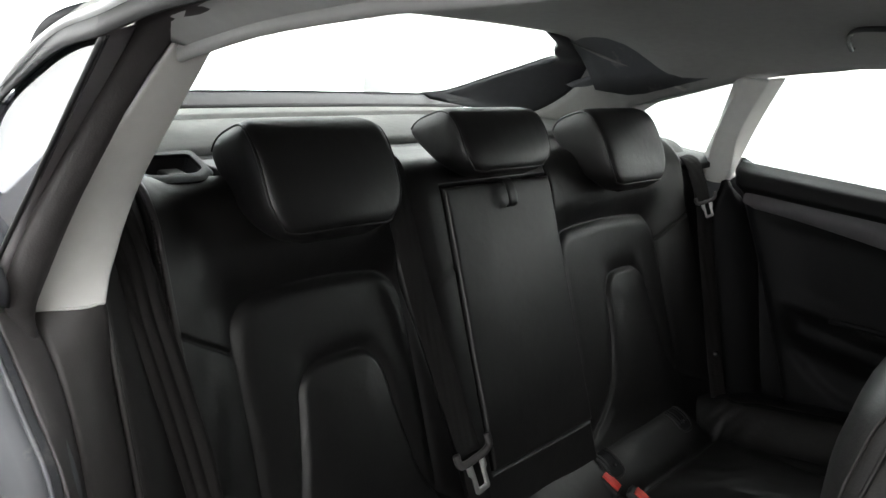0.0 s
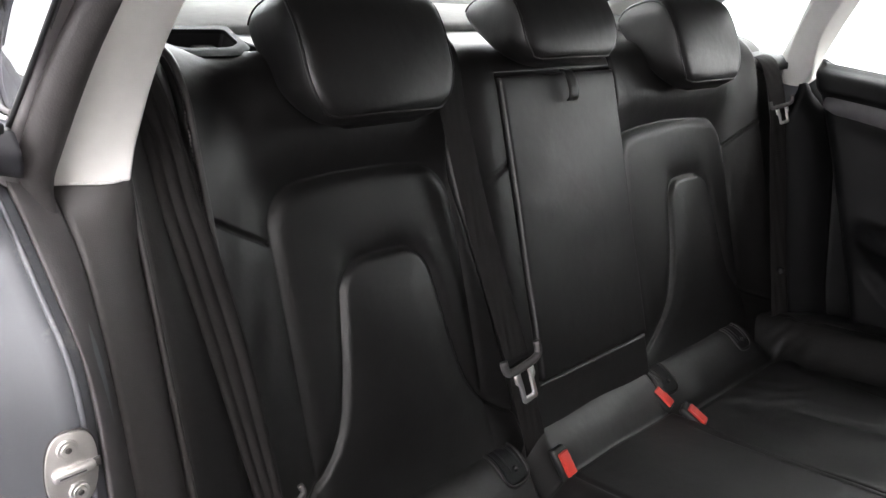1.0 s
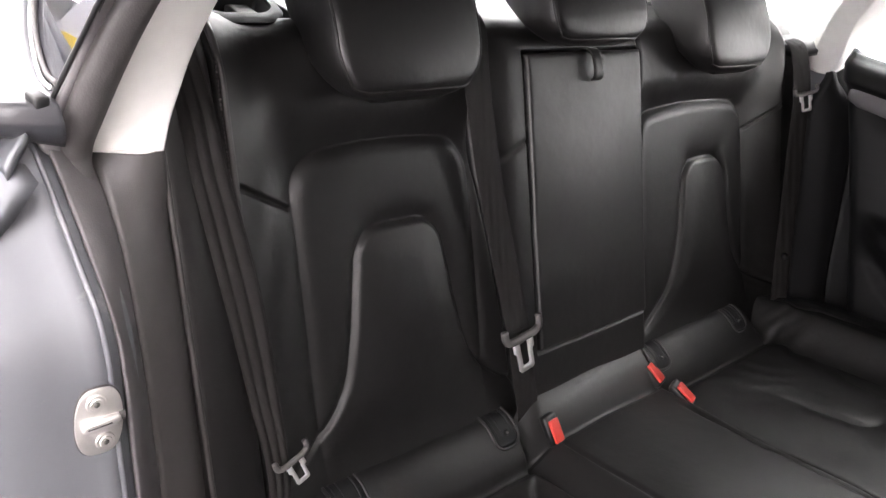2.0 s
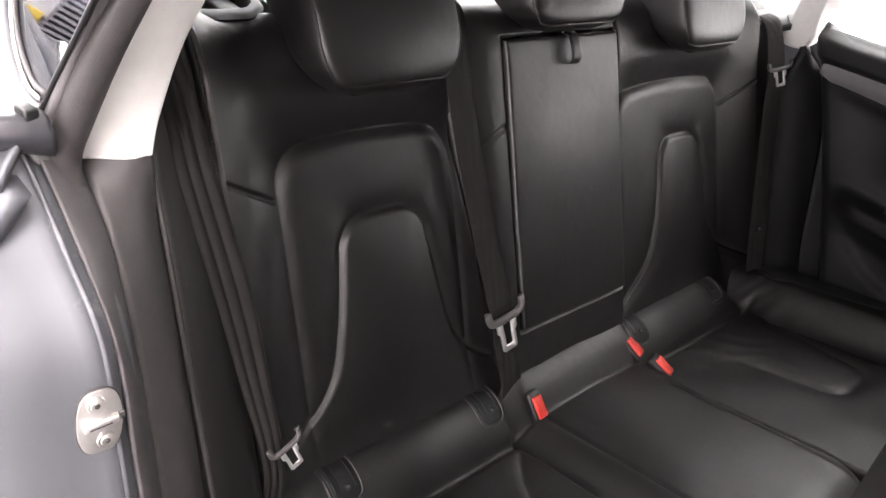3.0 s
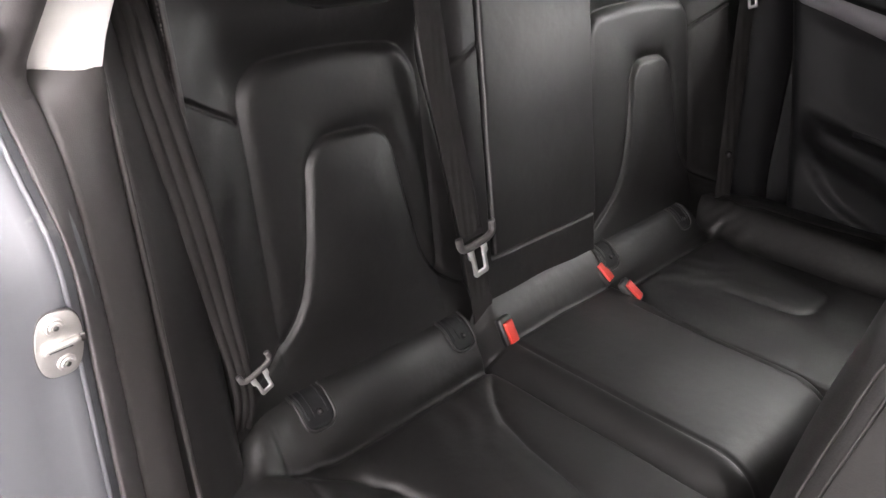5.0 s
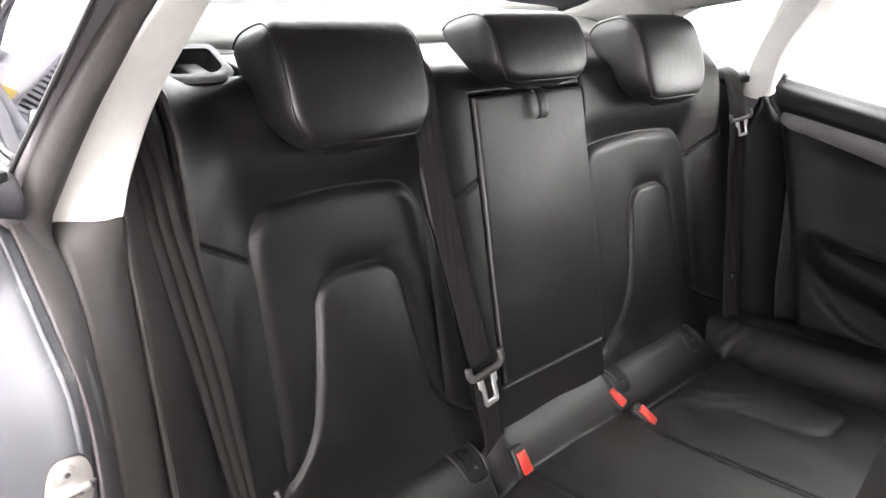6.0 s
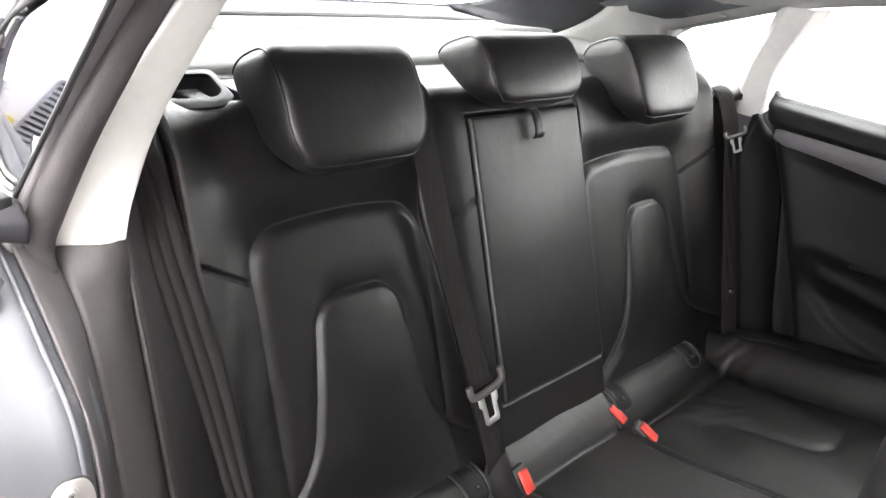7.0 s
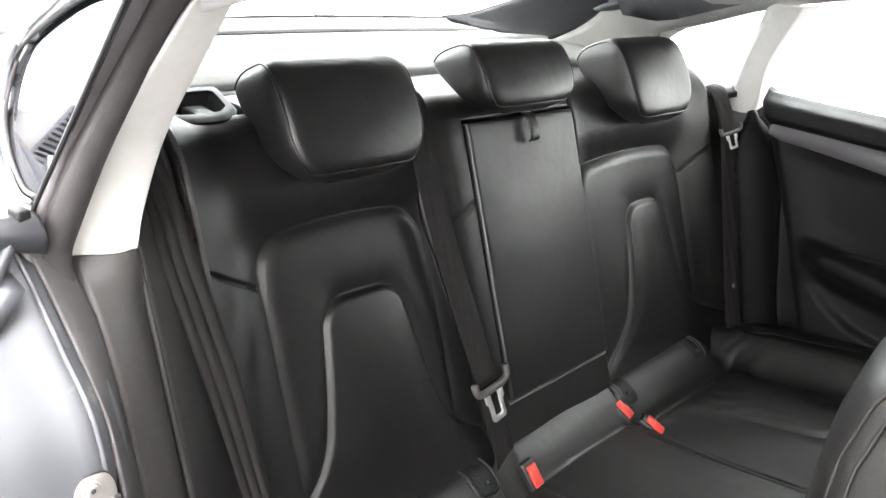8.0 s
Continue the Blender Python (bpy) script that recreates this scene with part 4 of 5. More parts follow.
# ---- painted body round the doorway ----
def body_side(sign):
    ob = thing("body_side", "grey metallic painted rear body side of the car", "car body", (sign * 0.85, 0.2, 0.3))
    edge = curve_points(flip(EDGE, sign), 60)
    # the door jamb: from the seal's edge outwards, gently folded
    cols = []
    for d, dy in ((-0.022, 0.014), (-0.005, 0.008), (0.004, 0.002), (0.012, -0.001), (0.020, 0.004), (0.045, 0.007), (0.075, 0.010), (0.105, 0.022), (0.125, 0.044), (0.135, 0.075), (0.140, 0.12)):
        q = edge.copy()
        q[:, 0] += sign * (d + 0.006)
        q[:, 1] += dy + 0.006
        cols.append(q)
    front = np.stack(cols, 1)
    part("jamb", slab(front, front + np.array([0, 0.02, 0])), PAINT, ob, "grey painted door jamb")
    # thin tube added to catch a highlight line along the seal's edge
    bead = edge + np.array([sign * 0.0095, 0.0072, 0.0])
    part("highlight_bead", tube(bead, 0.0026, 10, up=(0, 1, 0)), PAINT, ob)
    # outer quarter panel behind the doorway
    ys = np.linspace(0.05, 1.55, 30)
    zs = np.linspace(0.30, 0.950, 24)
    Y, Z = np.meshgrid(ys, zs)
    X = 0.915 + 0.02 * np.sin((Z - 0.3) * 4) - 0.10 * ramp01(Z, 0.80, 0.975) - 0.05 * ramp01(Y, 0.25, 0.7) - 0.20 * ramp01(Y, 0.4, 1.6)
    shell = np.stack([sign * X, Y, Z], -1)
    part("quarter_panel", slab(shell, shell - np.array([sign * 0.02, 0, 0])), PAINT, ob)
    # shoulder under the quarter glass
    inner = [(0.780, 0.106, 1.000), (0.772, 0.174, 0.990), (0.755, 0.262, 0.995), (0.735, 0.338, 1.008), (0.705, 0.44, 1.01), (0.60, 0.9, 0.99), (0.50, 1.5, 0.90)]
    outer = [(0.83, 0.06, 0.960), (0.829, 0.13, 0.956), (0.826, 0.20, 0.950), (0.81, 0.34, 0.945), (0.775, 0.50, 0.945), (0.69, 0.9, 0.94), (0.56, 1.5, 0.88)]
    part("shoulder", strip_between(flip(inner, sign), flip(outer, sign), 40, 8, 0.003, (sign * 0.3, 0, 0.95), 0.012, (0, 0, -1)), PAINT, ob)
    # painted pillar between the quarter glass and the hatch
    glass_edge = [(0.737, 0.336, 1.018), (0.720, 0.352, 1.062), (0.713, 0.320, 1.102), (0.719, 0.206, 1.150), (0.729, 0.097, 1.188), (0.745, -0.03, 1.212)]
    hatch_edge = [(0.690, 0.56, 1.020), (0.640, 0.56, 1.075), (0.600, 0.46, 1.130), (0.610, 0.30, 1.178), (0.620, 0.12, 1.218), (0.640, -0.03, 1.246)]
    part("rear_pillar", strip_between(flip(glass_edge, sign), flip(hatch_edge, sign), 40, 8, 0.006, (sign * 0.8, 0, 0.5), 0.010, (sign * -1, 0, -0.3)), PAINT, ob)
    # door sill
    part("sill", block((0.16, 1.3, 0.14), (sign * 0.82, -0.60, 0.30), 0.02), PAINT, ob)
    return ob


near_body = body_side(-1)
far_body = body_side(1)

# the end of the bright belt moulding and the rubber fold under it
moulding = thing("belt_moulding", "black end cap and chrome belt moulding below the glass", "moulding", (-0.80, 0.08, 0.985))
part("end_cap", block((0.012, 0.018, 0.012), bevel=0.002, m=Matrix.Translation((-0.797, 0.092, 0.999)) @ Matrix.Rotation(radians(10), 4, "Z")), TRIM_BLACK, moulding)
part("chrome_bar", tube(curve_points([(-0.802, 0.088, 0.992), (-0.803, 0.15, 0.984), (-0.80, 0.25, 0.98), (-0.79, 0.40, 0.985)], 20), 0.006, 10), CHROME, moulding)
fold = thing("rubber_fold", "soft black rubber corner fold at the doorway", "rubber seal", (-0.82, 0.05, 0.95))
part("fold", strip_between([(-0.784, 0.084, 0.998), (-0.82, 0.088, 0.999), (-0.86, 0.105, 0.996), (-0.90, 0.13, 0.99)], [(-0.780, 0.088, 0.960), (-0.805, 0.088, 0.967), (-0.825, 0.090, 0.972), (-0.86, 0.100, 0.970), (-0.90, 0.12, 0.967)], 30, 10, 0.010, (0, -1, 0.1), 0.02, (0, 1, 0)), FRIT, fold)


# ---- door latch striker ----
def striker():
    ob = thing("door_striker", "zinc-plated door latch striker bolted to the jamb", "door striker", (-0.800, -0.030, 0.770))
    m = Matrix.Translation((-0.800, -0.0285, 0.771)) @ Matrix(((1, 0, 0), (0, 0, -1), (0, 1, 0))).to_4x4() @ Matrix.Rotation(radians(-4), 4, "Z") @ Matrix.Rotation(radians(-8), 4, "X")
    out = []
    for k in range(36):
        a = 2 * math.pi * k / 36
        x, y = math.cos(a), math.sin(a)
        out.append((0.0190 * (abs(x) ** 0.60) * np.sign(x), 0.0310 * (abs(y) ** 0.95) * np.sign(y)))
    part("backing", prism([(1.05 * x, 1.04 * y) for x, y in out], 0.0012, 0, m), RUBBER, ob, "dark edge of a slightly larger plate behind the striker plate")
    sharp(part("plate", prism(out, 0.0034, 0.0008, m), STEEL, ob))
    for x, y in ((-0.003, 0.0185), (0.004, -0.0185)):
        bm = bmesh.new()
        bmesh.ops.create_cone(bm, cap_ends=True, segments=24, radius1=0.0082, radius2=0.0072, depth=0.0026, matrix=m @ Matrix.Translation((x, y, 0.0042)))
        bmesh.ops.create_cone(bm, cap_ends=True, segments=24, radius1=0.0052, radius2=0.0046, depth=0.0010, matrix=m @ Matrix.Translation((x, y, 0.0060)))
        screw = sharp(part("screw", bm, STEEL, ob))
        bm = bmesh.new()
        bmesh.ops.create_cone(bm, cap_ends=True, segments=6, radius1=0.0026, radius2=0.0026, depth=0.0008, matrix=m @ Matrix.Translation((x, y, 0.0064)))
        part("socket", bm, TRIM_DARK, screw)
    tip = m @ Matrix.Translation((0.0005, 0, 0.0055)) @ Matrix.Rotation(radians(6), 4, "Z")
    bar = part("latch_bar", block((0.031, 0.0085, 0.0075), bevel=0.0026, m=tip, segments=3), STEEL, ob)
    # thin dark strip drawn for the slit along the latch bar
    part("bar_slit", block((0.019, 0.0013, 0.0006), bevel=0.0002, m=tip @ Matrix.Translation((-0.002, -0.0005, 0.0038))), TRIM_DARK, bar, "dark strip for the slit in the bar")
    part("notch", block((0.0055, 0.0075, 0.003), bevel=0.001, m=tip @ Matrix.Translation((0.0175, 0.0005, -0.001))), TRIM_DARK, ob, "dark notch beside the bar")


striker()

# ---- roof lining ----
RAIL = [(0.640, -1.25, 1.235), (0.650, -0.9, 1.262), (0.655, -0.5, 1.258), (0.655, -0.165, 1.229), (0.655, -0.08, 1.214), (0.655, 0.02, 1.193), (0.652, 0.12, 1.164), (0.652, 0.231, 1.121), (0.650, 0.334, 1.083)]
NEAR_RAIL = [(0.640, -1.25, 1.240), (0.650, -0.9, 1.266), (0.655, -0.5, 1.264), (0.655, -0.257, 1.2385), (0.655, -0.189, 1.2285), (0.655, -0.09, 1.210), (0.655, 0.0, 1.1865), (0.655, 0.05, 1.171)]
NEAR_RAIL_TOP = [(0.69, -0.9, 1.288), (0.69, -0.5, 1.284), (0.69, -0.257, 1.260), (0.69, -0.189, 1.250), (0.69, -0.09, 1.230), (0.69, 0.02, 1.202)]
HEADER_Y = 0.37


def rail_at(y):
    r = np.array(RAIL)
    return np.interp(y, r[:, 1], r[:, 0]), np.interp(y, r[:, 1], r[:, 2])


def header_y(x):
    return HEADER_Y + 0.225 * np.abs(x) ** 2.2


def roof_lining():
    ob = thing("ceiling_lining", "grey cloth headliner of the car roof", "headliner", (0, -0.3, 1.2))
    us = np.linspace(-1, 1, 49)
    ts = np.linspace(0, 1, 60)
    front = np.zeros((60, 49, 3))
    for i, t in enumerate(ts):
        for j, u in enumerate(us):
            yend = float(header_y(u * 0.60))
            y = -1.25 + (yend + 1.25) * t
            rx, rz = rail_at(min(y, 0.334))
            rz += 0.016 * (1 - float(ramp01(np.array(y), -0.38, -0.12))) * (u < 0)
            zc = np.interp(y, [-1.25, -0.8, -0.3, 0.1, 0.37, 0.6], [1.27, 1.315, 1.313, 1.284, 1.233, 1.168])
            k = abs(u) ** (2.6 + 6.0 * float(ramp01(np.array(y), 0.18, 0.40)))
            front[i, j] = (u * rx, y, zc * (1 - k) + rz * k)
    part("cloth", slab(front[:, ::-1], front[:, ::-1] + np.array([0, 0, 0.03])), HEADLINER, ob)
    for sign in (-1, 1):
        rail = RAIL if sign > 0 else NEAR_RAIL
        rolls = curve_points(flip(rail, sign), 90)
        rolls = rolls[rolls[:, 1] < 0.31]
        part("edge_roll", tube(rolls + np.array([sign * 0.004, 0, 0.004]), 0.0065 if sign > 0 else 0.0085, 12), HEADLINER, ob)
        # cover between the lining's edge and the door seal
        low = np.array(flip(rail[1:7], sign))
        high = np.array(flip(NEAR_RAIL_TOP if sign < 0 else [(0.69, -0.9, 1.285), (0.69, -0.5, 1.283), (0.69, -0.165, 1.252), (0.69, -0.08, 1.236), (0.69, 0.02, 1.205), (0.69, 0.1, 1.18)], sign))
        part("edge_cover", strip_between(low, high, 50, 6, 0.004, (sign * 0.5, 0, -0.8), 0.01, (0, 0, 1)), HEADLINER, ob)
    handle = part("grab_handle", tube(curve_points([(0.530, -0.137, 1.258), (0.515, -0.140, 1.254), (0.45, -0.150, 1.268), (0.392, -0.172, 1.279), (0.36, -0.20, 1.284), (0.345, -0.26, 1.287), (0.345, -0.36, 1.290), (0.39, -0.40, 1.290)], 50), 0.0045, 8), TRIM_BLACK, ob, "dark folded grab handle")
    return ob


roof_lining()

# outer roof skin
roof = thing("car_roof", "grey metallic painted roof of the car", "car roof", (0, -0.2, 1.3))
ys, us = np.linspace(-1.3, 0.42, 40), np.linspace(-1, 1, 31)
skin = np.zeros((40, 31, 3))
for i, y in enumerate(ys):
    for j, u in enumerate(us):
        rx, rz = rail_at(min(y, 0.334))
        zc = np.interp(y, [-1.3, -0.8, -0.3, 0.1, 0.42], [1.31, 1.362, 1.365, 1.335, 1.285])
        skin[i, j] = (u * (0.725 - 0.12 * ramp01(y, -0.10, 0.20)), y, zc - (zc - max(rz + 0.03, 1.12)) * abs(u) ** 4)
part("skin", slab(skin, skin - np.array([0, 0, 0.012])), PAINT, roof)

# ---- rear hatch: glass, dark inner frame, side trims, shelf ----
GLASS_SIDE = [(0.36, 0.405, 1.226), (0.440, 0.430, 1.202), (0.470, 0.455, 1.183), (0.505, 0.470, 1.170), (0.520, 0.52, 1.155), (0.505, 0.64, 1.105), (0.480, 0.77, 1.050), (0.440, 0.83, 1.033)]
FRAME_SIDE = [(0.36, 0.390, 1.231), (0.470, 0.415, 1.212), (0.560, 0.425, 1.196), (0.612, 0.445, 1.166), (0.625, 0.480, 1.108), (0.612, 0.530, 1.060), (0.590, 0.590, 1.020)]
hatch = thing("tailgate", "glazed rear hatch with a black inner frame", "tailgate", (0, 0.85, 1.0))
for sign in (-1, 1):
    part("side_frame", strip_between(flip(GLASS_SIDE, sign), flip(FRAME_SIDE, sign), 50, 10, 0.012, (sign * -0.3, -0.5, -0.3), 0.012, (0, 0.3, 0.9)), FRIT, hatch)
xs = np.linspace(-0.62, 0.62, 40)
ts = np.linspace(0, 1, 20)
pane = np.zeros((20, 40, 3))
for i, t in enumerate(ts):
    for j, x in enumerate(xs):
        y0 = float(header_y(x)) - 0.015
        pane[i, j] = (x, y0 + (0.865 - y0) * t, 1.262 - 0.05 * (x / 0.6) ** 2 * (1 - t) + (1.035 - 1.262) * t + 0.015 * math.sin(t * math.pi))
glass_ob = part("pane", slab(pane, pane + np.array([0, 0.001, 0.004])), GLASS, hatch)
glass_ob.visible_shadow = False
part("lower_trim", strip_between([(-0.52, 0.825, 1.040), (0, 0.830, 1.044), (0.52, 0.825, 1.040)], [(-0.60, 0.790, 1.014), (0, 0.795, 1.018), (0.60, 0.790, 1.014)], 40, 6, 0.004, (0, -0.8, 0.4), 0.012, (0, 1, 0)), SATIN, hatch)
for bead, r in (([(-0.52, 0.824, 1.041), (0, 0.829, 1.045), (0.52, 0.824, 1.041)], 0.0016), ([(-0.60, 0.790, 1.013), (0, 0.795, 1.017), (0.60, 0.790, 1.013)], 0.0022)):
    part("edge_bead", tube(curve_points(bead, 40), r, 6), TRIM_BLACK, hatch)
part("outer_panel", strip_between([(-0.56, 0.87, 1.025), (0, 0.88, 1.036), (0.56, 0.87, 1.025)], [(-0.50, 1.45, 0.88), (0, 1.55, 0.90), (0.50, 1.45, 0.88)], 30, 8, 0.01, (0, 0, 1), 0.02, (0, 0, -1)), PAINT, hatch)
part("rear_panel", strip_between([(-0.50, 1.46, 0.88), (0, 1.56, 0.90), (0.50, 1.46, 0.88)], [(-0.58, 1.50, 0.3), (0, 1.62, 0.3), (0.58, 1.50, 0.3)], 30, 8, 0.03, (0, 1, 0), 0.02, (0, -1, 0)), PAINT, hatch)

side_trims = []
for sign, label in ((-1, "light grey rear side trim beside the hatch"), (1, "light grey rear side trim beside the far quarter window")):
    ob = thing("rear_side_trim", label, "side trim", (sign * 0.65, 0.45, 1.02))
    top = [(x - 0.010, y + 0.004, z) for x, y, z in FRAME_SIDE[1:]]
    low = [(0.634, 0.205, 1.138), (0.634, 0.290, 1.102), (0.640, 0.342, 1.078), (0.690, 0.350, 1.045), (0.705, 0.34, 1.015), (0.700, 0.40, 1.000)]
    part("cover", strip_between(flip(top, sign), flip(low, sign), 40, 10, 0.010, (sign * -0.6, -0.2, 0.0), 0.012, (sign * 1, 0.2, 0)), TRIM_SHADED, ob)
    sill = [(0.772, 0.110, 0.994), (0.764, 0.174, 0.996), (0.747, 0.262, 1.001), (0.726, 0.333, 1.020), (0.705, 0.40, 1.02)]
    sill2 = [(0.640, 0.160, 0.975), (0.605, 0.20, 0.985), (0.600, 0.28, 0.992), (0.600, 0.36, 0.99), (0.600, 0.41, 0.995)]
    part("window_ledge", strip_between(flip(sill, sign), flip(sill2, sign), 30, 8, 0.006, (0, 0, 1), 0.012, (0, 0, -1)), TRIM_BLACK, ob)
    rear_rim = [(0.706, 0.300, 1.100), (0.711, 0.346, 1.061), (0.727, 0.333, 1.022)]
    rear_low = [(0.650, 0.340, 1.086), (0.690, 0.352, 1.045), (0.705, 0.345, 1.013)]
    part("window_surround", strip_between(flip(rear_rim, sign), flip(rear_low, sign), 24, 6, 0.0, (sign * -1, 0, 0), 0.01, (0, 1, 0)), TRIM_SHADED, ob)

# parcel shelf with its raised steps
shelf = thing("parcel_shelf", "light grey cloth parcel shelf behind the rear seats", "parcel shelf", (0, 0.6, 1.0))
prof = [(0.405, 0.985), (0.408, 1.018), (0.420, 1.0235), (0.600, 1.0255), (0.612, 1.0265), (0.618, 1.0325), (0.630, 1.0340), (0.765, 1.0200), (0.778, 1.0150), (0.788, 0.985)]
rows = []
for x in np.linspace(-0.62, 0.62, 24):
    rows.append([(x, y - 0.02 * (abs(x) / 0.6) ** 3, z - 0.004 * (x / 0.6) ** 2) for y, z in prof])
rows = np.array(rows)
for name, a, b in (("front_board", 0, 5), ("rear_board", 5, 10)):
    piece = rows[:, a:b]
    part(name, slab(piece, piece * np.array([1, 1, 0]) + np.array([0, 0, 0.975])), SHELF, shelf)
gap = thing("shelf_gap_trim", "black strip between the backrest and the parcel shelf", "trim", (0, 0.395, 0.98))
part("strip", block((1.28, 0.030, 0.02), (0, 0.392, 1.000), 0.004), TRIM_BLACK, gap)


# ---- seat release bezel on the backrest's top ----
def soft_corners(points, r, steps=4):
    """A closed outline with each corner rounded."""
    p = np.asarray(points, float)
    out = []
    for k in range(len(p)):
        c, a, b = p[k], p[k - 1], p[(k + 1) % len(p)]
        da, db = a - c, b - c
        q = min(r, 0.45 * np.linalg.norm(da), 0.45 * np.linalg.norm(db))
        a, b = c + da / np.linalg.norm(da) * q, c + db / np.linalg.norm(db) * q
        out += [tuple((1 - t) ** 2 * a + 2 * t * (1 - t) * c + t * t * b) for t in np.linspace(0, 1, steps)]
    return out


def bezel(sign):
    ob = thing("release_bezel", "black plastic seat release bezel with a deep recess", "release lever bezel", (sign * 0.52, 0.30, 1.01))
    rows = ([(-0.590, 0.376), (-0.452, 0.376), (-0.481, 0.270), (-0.512, 0.238), (-0.572, 0.238), (-0.590, 0.256)],
            [(-0.582, 0.368), (-0.459, 0.368), (-0.4845, 0.276), (-0.512, 0.247), (-0.567, 0.247), (-0.582, 0.262)],
            [(-0.572, 0.356), (-0.470, 0.354), (-0.489, 0.285), (-0.5095, 0.263), (-0.560, 0.264), (-0.572, 0.276)],
            [(-0.566, 0.346), (-0.480, 0.346), (-0.497, 0.290), (-0.513, 0.272), (-0.556, 0.272), (-0.566, 0.282)])
    outer, mid, inner, low = ([(sign * -x, y) for x, y in soft_corners(q, 0.010)] for q in rows)
    m = Matrix.Translation((0, 0.31, 1.0165)) @ Matrix.Rotation(radians(2.5), 4, "X") @ Matrix.Translation((0, -0.31, 0))
    lay = lambda stack: np.array([[m @ Vector((x, y, z)) for x, y in pts] for pts, z in stack])
    v, f = loft(lay(((outer, -0.008), (outer, 0.003), (mid, 0.007), (inner, 0.006), (inner, 0.001))), caps=False)
    sharp(part("frame", (v, f), DOOR_BLACK, ob), 50)
    n = len(inner)
    v, f = loft(lay(((inner, 0.001), (low, -0.030))), caps=False)
    f.append(tuple(range(n, 2 * n)))
    sharp(part("recess", (v, f), TRIM_BLACK, ob, "deep black recess"))
    lever = m @ Matrix.Translation((sign * 0.505, 0.318, -0.017))
    part("release_lever", block((0.030, 0.052, 0.016), bevel=0.004, m=lever), TRIM_BLACK, ob, "black release lever inside the recess")


bezel(-1)
bezel(1)


# ---- far rear door ----
def far_door():
    ob = thing("rear_door", "closed black-trimmed far rear door with a satin strip", "car door", (0.70, -0.4, 0.3))
    ys = np.linspace(-1.0, 0.10, 70)

    def rear_limit(z):
        return np.interp(z, [0.30, 0.52, 0.70, 0.83, 0.95, 1.0], [-0.20, -0.125, -0.05, 0.01, 0.068, 0.085])

    zs = np.concatenate([np.linspace(0.34, 0.52, 8), np.linspace(0.535, 0.74, 34), np.linspace(0.75, 0.90, 14), np.linspace(0.905, 1.0, 24)])
    grid = np.zeros((len(zs), len(ys), 3))
    for i, z in enumerate(zs):
        end = float(rear_limit(z))
        for j, t in enumerate(np.linspace(0, 1, len(ys))):
            y = -1.0 + (end + 1.0) * t
            x = 0.672
            # padded top below the glass
            x -= 0.020 * ramp01(np.array(z), 0.935, 0.955) * (1 - ramp01(np.array(z), 0.975, 1.0) * 0.8)
            x += 0.030 * ramp01(np.array(z), 0.985, 1.0)
            # armrest shelf
            arm_top = 0.724 + 0.097 * (y + 0.08)
            inside = ramp01(np.array(-y), 0.075, 0.15)
            x -= 0.050 * inside * ramp01(np.array(z), arm_top - 0.10, arm_top - 0.02) * (1 - ramp01(np.array(z), arm_top - 0.004, arm_top + 0.008))
            x += 0.010 * ramp01(np.array(z), arm_top + 0.01, arm_top + 0.04) * (1 - ramp01(np.array(z), 0.88, 0.90)) * ramp01(np.array(end - y), 0.03, 0.12)
            # bowed pocket edge
            pocket = np.interp(-y, [0.08, 0.10, 0.123, 0.175, 0.223, 0.326, 0.6], [0.70, 0.66, 0.626, 0.58, 0.556, 0.536, 0.52])
            x += 0.016 * ramp01(np.array(z), pocket, pocket + 0.016) * (1 - ramp01(np.array(z), arm_top - 0.06, arm_top - 0.03)) * inside
            x += 0.02 * (1 - quarter(np.array(end - y), 0.02))
            grid[i, j] = (float(x), y, z)
    back = grid.copy()
    back[:, :, 0] = 0.80 - 0.085 * ramp01(back[:, :, 2], 0.93, 1.0)
    part("door_card", slab(grid, back), DOOR_BLACK, ob)
    # satin strip along the card
    strip = []
    for y in np.linspace(0.045, -0.95, 40):
        w = 0.0125 * float(quarter(np.array(0.047 - y), 0.02)) + 0.0025 + 0.025 * min(max(0.0, -y), 0.4)
        zc = 0.929 - 0.03 * float(ramp01(np.array(-y), 0.0, 0.6))
        w *= 1.25
        strip.append([(0.6700, y, zc - w), (0.6665, y, zc - w * 0.93), (0.6650, y, zc), (0.6665, y, zc + w * 0.93), (0.6700, y, zc + w), (0.680, y, zc)])
    part("decor_strip", loft(np.array(strip)), SATIN, ob, "satin grey decorative strip")
    pull = curve_points([(0.600, -0.20, 0.742), (0.585, -0.26, 0.752), (0.585, -0.42, 0.76), (0.600, -0.5, 0.76)], 30)
    part("pull_handle", tube(pull, 0.006, 10), DOOR_BLACK, ob)
    # outer skin
    Y, Z = np.meshgrid(np.linspace(-1.05, 0.06, 20), np.linspace(0.28, 0.94, 16))
    X = 0.915 + 0.02 * np.sin((Z - 0.3) * 4) - 0.15 * ramp01(Z, 0.80, 0.985)
    shell = np.stack([X, Y, Z], -1)
    part("skin", slab(shell, shell - np.array([0.03, 0, 0])), PAINT, ob)
    # frameless side glass
    win = np.zeros((12, 24, 3))
    for i, t in enumerate(np.linspace(0, 1, 12)):
        for j, k in enumerate(np.linspace(0, 1, 24)):
            y = -1.0 + (0.085 - 0.075 * t + 1.0) * k
            z0, z1 = 1.0005, float(rail_at(y)[1]) + 0.03
            win[i, j] = (0.745 - 0.32 * (z0 + (z1 - z0) * t - 0.985), y, z0 + (z1 - z0) * t)
    g = part("side_glass", slab(win, win + np.array([0.004, 0, 0])), GLASS, ob)
    g.visible_shadow = False
    return ob


far_door()


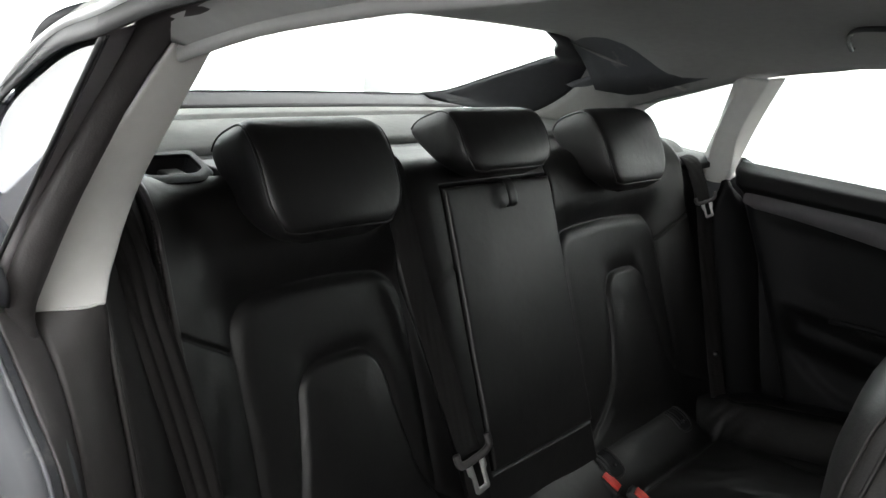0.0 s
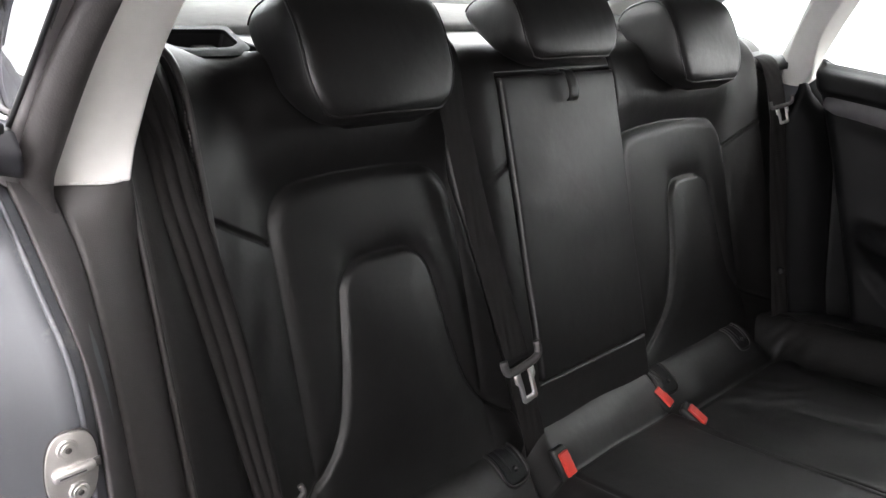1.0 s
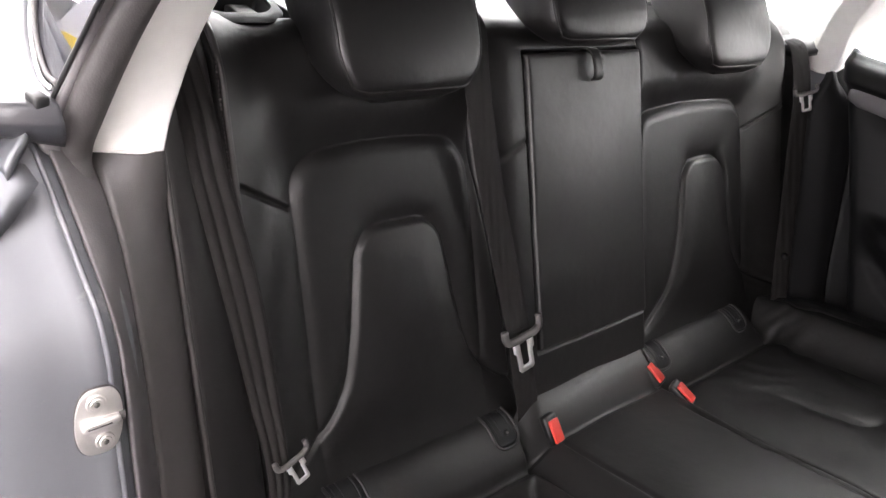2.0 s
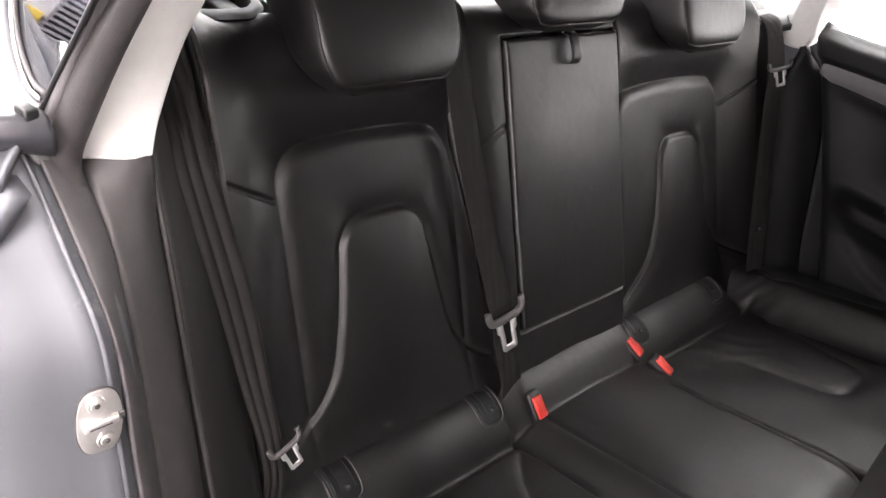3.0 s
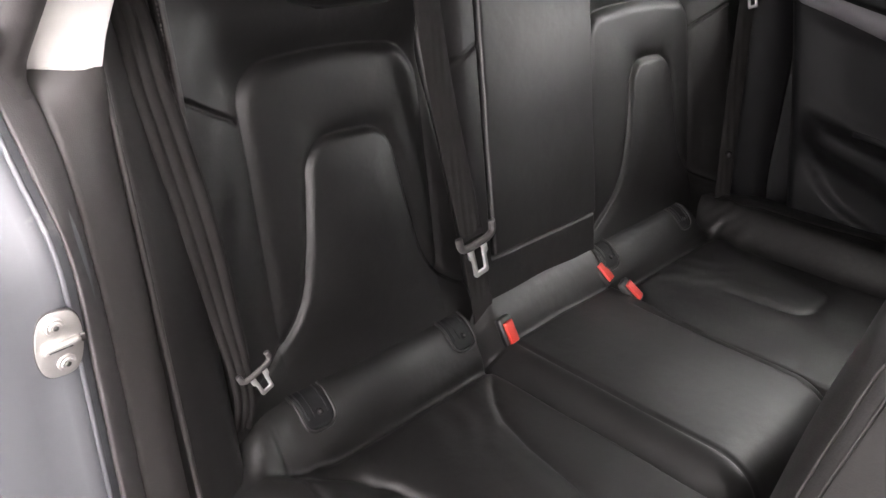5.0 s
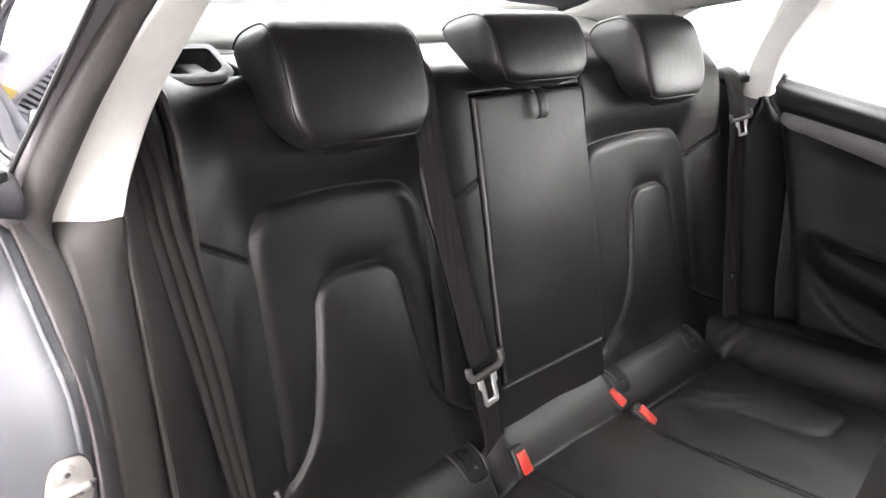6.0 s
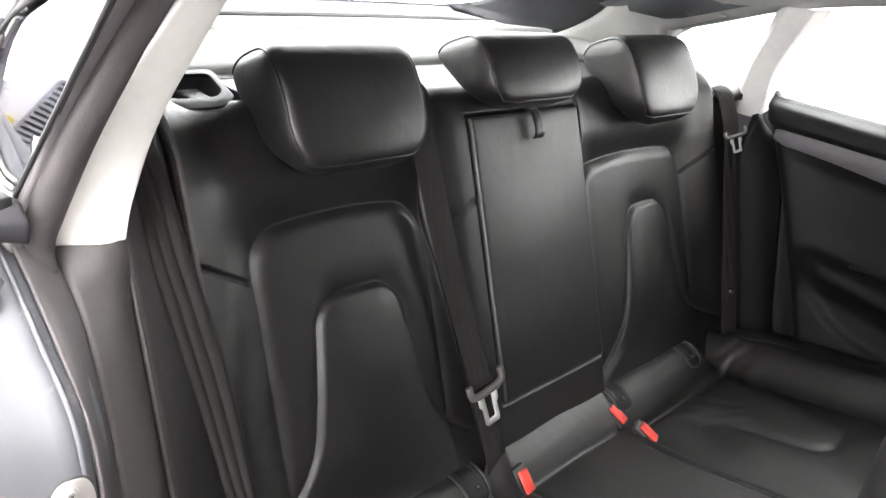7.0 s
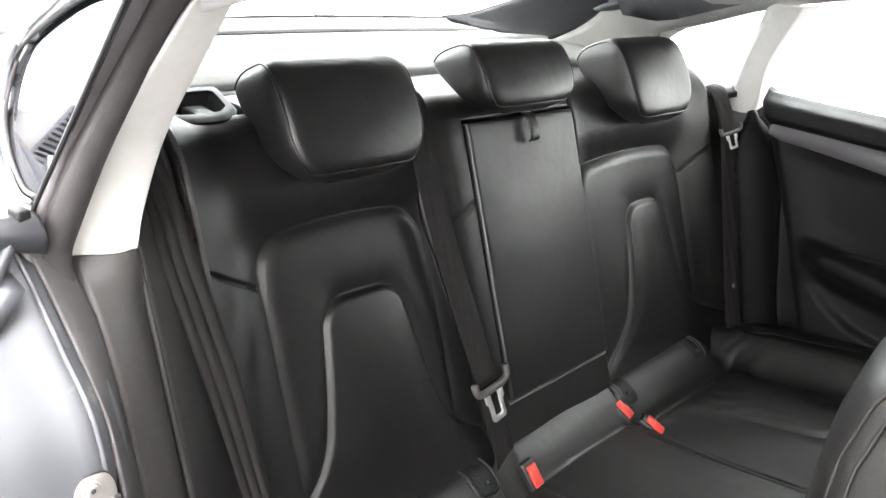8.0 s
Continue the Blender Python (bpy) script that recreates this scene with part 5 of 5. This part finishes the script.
# ---- front seat ----
def front_seat():
    ob = thing("front_seat", "black leather front seat with double-stitched back edge", "car seat", (-0.38, -0.62, 0.30))
    cx, half = -0.376, 0.245
    # sections up the back: z, rear y, depth
    table = [(0.42, -0.545, 0.16), (0.60, -0.530, 0.16), (0.78, -0.514, 0.155), (0.915, -0.502, 0.15), (0.965, -0.498, 0.148), (1.00, -0.4975, 0.145), (1.035, -0.4965, 0.14), (1.07, -0.502, 0.13), (1.10, -0.514, 0.11), (1.118, -0.530, 0.08), (1.126, -0.552, 0.04)]
    t = np.array(table)
    zs = np.concatenate([np.linspace(0.42, 1.0, 24), np.linspace(1.01, 1.126, 18)])
    rings, seam_a, seam_b = [], [], []
    for z in zs:
        yr, dep = np.interp(z, t[:, 0], t[:, 1]) + 0.010, np.interp(z, t[:, 0], t[:, 2])
        w = half * (1 - 0.05 * ramp01(np.array(z), 0.9, 1.1) - 0.22 * ramp01(np.array(z), 1.08, 1.13))
        row = []
        for k in range(48):
            a = 2 * math.pi * k / 48
            c, s = math.cos(a), math.sin(a)
            x = cx + w * np.sign(c) * abs(c) ** 0.42
            y = yr - dep / 2 + dep / 2 * np.sign(s) * abs(s) ** 0.42
            row.append((x, y, z))
        rings.append(row)
        # double seam on the outer rear edge
        for seam, back in ((seam_a, 0.022), (seam_b, 0.031)):
            s = (max(0.0, 1 - 2 * back / dep)) ** (1 / 0.42)
            seam.append((cx - w * math.sqrt(1 - s * s) ** 0.42 - 0.0004, yr - back, z))
    back_ob = part("backrest", loft(np.array(rings)), FRONT_LEATHER, ob)
    part("seam", tube(np.array(seam_a), 0.0012, 6, up=(0, 1, 0)), SEAM_LEATHER, back_ob, "raised stitched seam")
    part("seam", tube(np.array(seam_b), 0.0012, 6, up=(0, 1, 0)), SEAM_LEATHER, back_ob, "raised stitched seam")
    part("seat_cushion", block((0.48, 0.50, 0.16), (cx, -0.93, 0.42), 0.05, segments=4), FRONT_LEATHER, ob)
    part("seat_base", block((0.40, 0.46, 0.12), (cx, -0.88, 0.285), 0.02), TRIM_BLACK, ob)
    return ob


front_seat()

# ---- cabin floor and added light-blocking panels ----
cabin = thing("cabin_floor", "black carpeted cabin floor between the seats", "car floor", (0, -0.6, 0.22))
part("carpet", block((1.50, 2.6, 0.05), (0, -0.92, 0.215), 0.01), CARPET, cabin)
part("tunnel", block((0.26, 1.5, 0.20), (0, -0.95, 0.31), 0.06, segments=4), CARPET, cabin)
boot = thing("boot_floor", "black carpeted boot floor behind the backrest", "car floor", (0, 0.9, 0.4))
part("carpet", block((1.30, 1.15, 0.04), (0, 0.92, 0.42), 0.008), CARPET, boot)

# unseen plain panels added to close the cabin in front and block light
closing = thing("light_block_front", "unseen plain dark panel added ahead of the seats to block light", "wall", (0, -2.1, 0.25), kind="structure")
part("panel", block((1.60, 0.10, 0.84), (0, -2.15, 0.65), 0.02), TRIM_BLACK, closing)
for sign, name in ((-1, "light_block_near"), (1, "light_block_far")):
    closing = thing(name, "unseen plain dark panel added beside the front seats to block light", "wall", (sign * 0.80, -1.6, 0.25), kind="structure")
    tall, long = (1.02, 1.36) if sign < 0 else (0.72, 1.10)
    part("panel", block((0.12, long, tall), (sign * 0.80, long / 2 - 2.13, 0.25 + tall / 2), 0.02), TRIM_BLACK, closing)
# unseen stand-in for the far front seat, added to block light
closing = thing("light_block_mid", "unseen plain dark panel standing in for the far front seat to block light", "wall", (0.38, -0.75, 0.25), kind="structure")
part("panel", block((0.76, 0.14, 0.90), (0.27, -0.75, 0.69), 0.04), TRIM_BLACK, closing)
# added panel keeps ceiling light out where the roof skin ends
closing = thing("light_block_roof", "unseen plain grey panel added ahead of the roof to block light", "wall", (0, -1.5, 1.28), kind="structure")
part("panel", block((1.44, 0.62, 0.03), (0, -1.56, 1.275), 0.01), HEADLINER, closing)
# unseen panel in the opened door's place, added to cut low light
closing = thing("light_block_door", "unseen plain dark panel for the opened near rear door, added to block light", "wall", (-1.33, -0.83, 0.30), kind="structure")
part("panel", block((0.98, 0.09, 0.67), bevel=0.03, m=Matrix.Translation((-1.33, -0.83, 0.635)) @ Matrix.Rotation(radians(-20), 4, "Z")), TRIM_BLACK, closing)
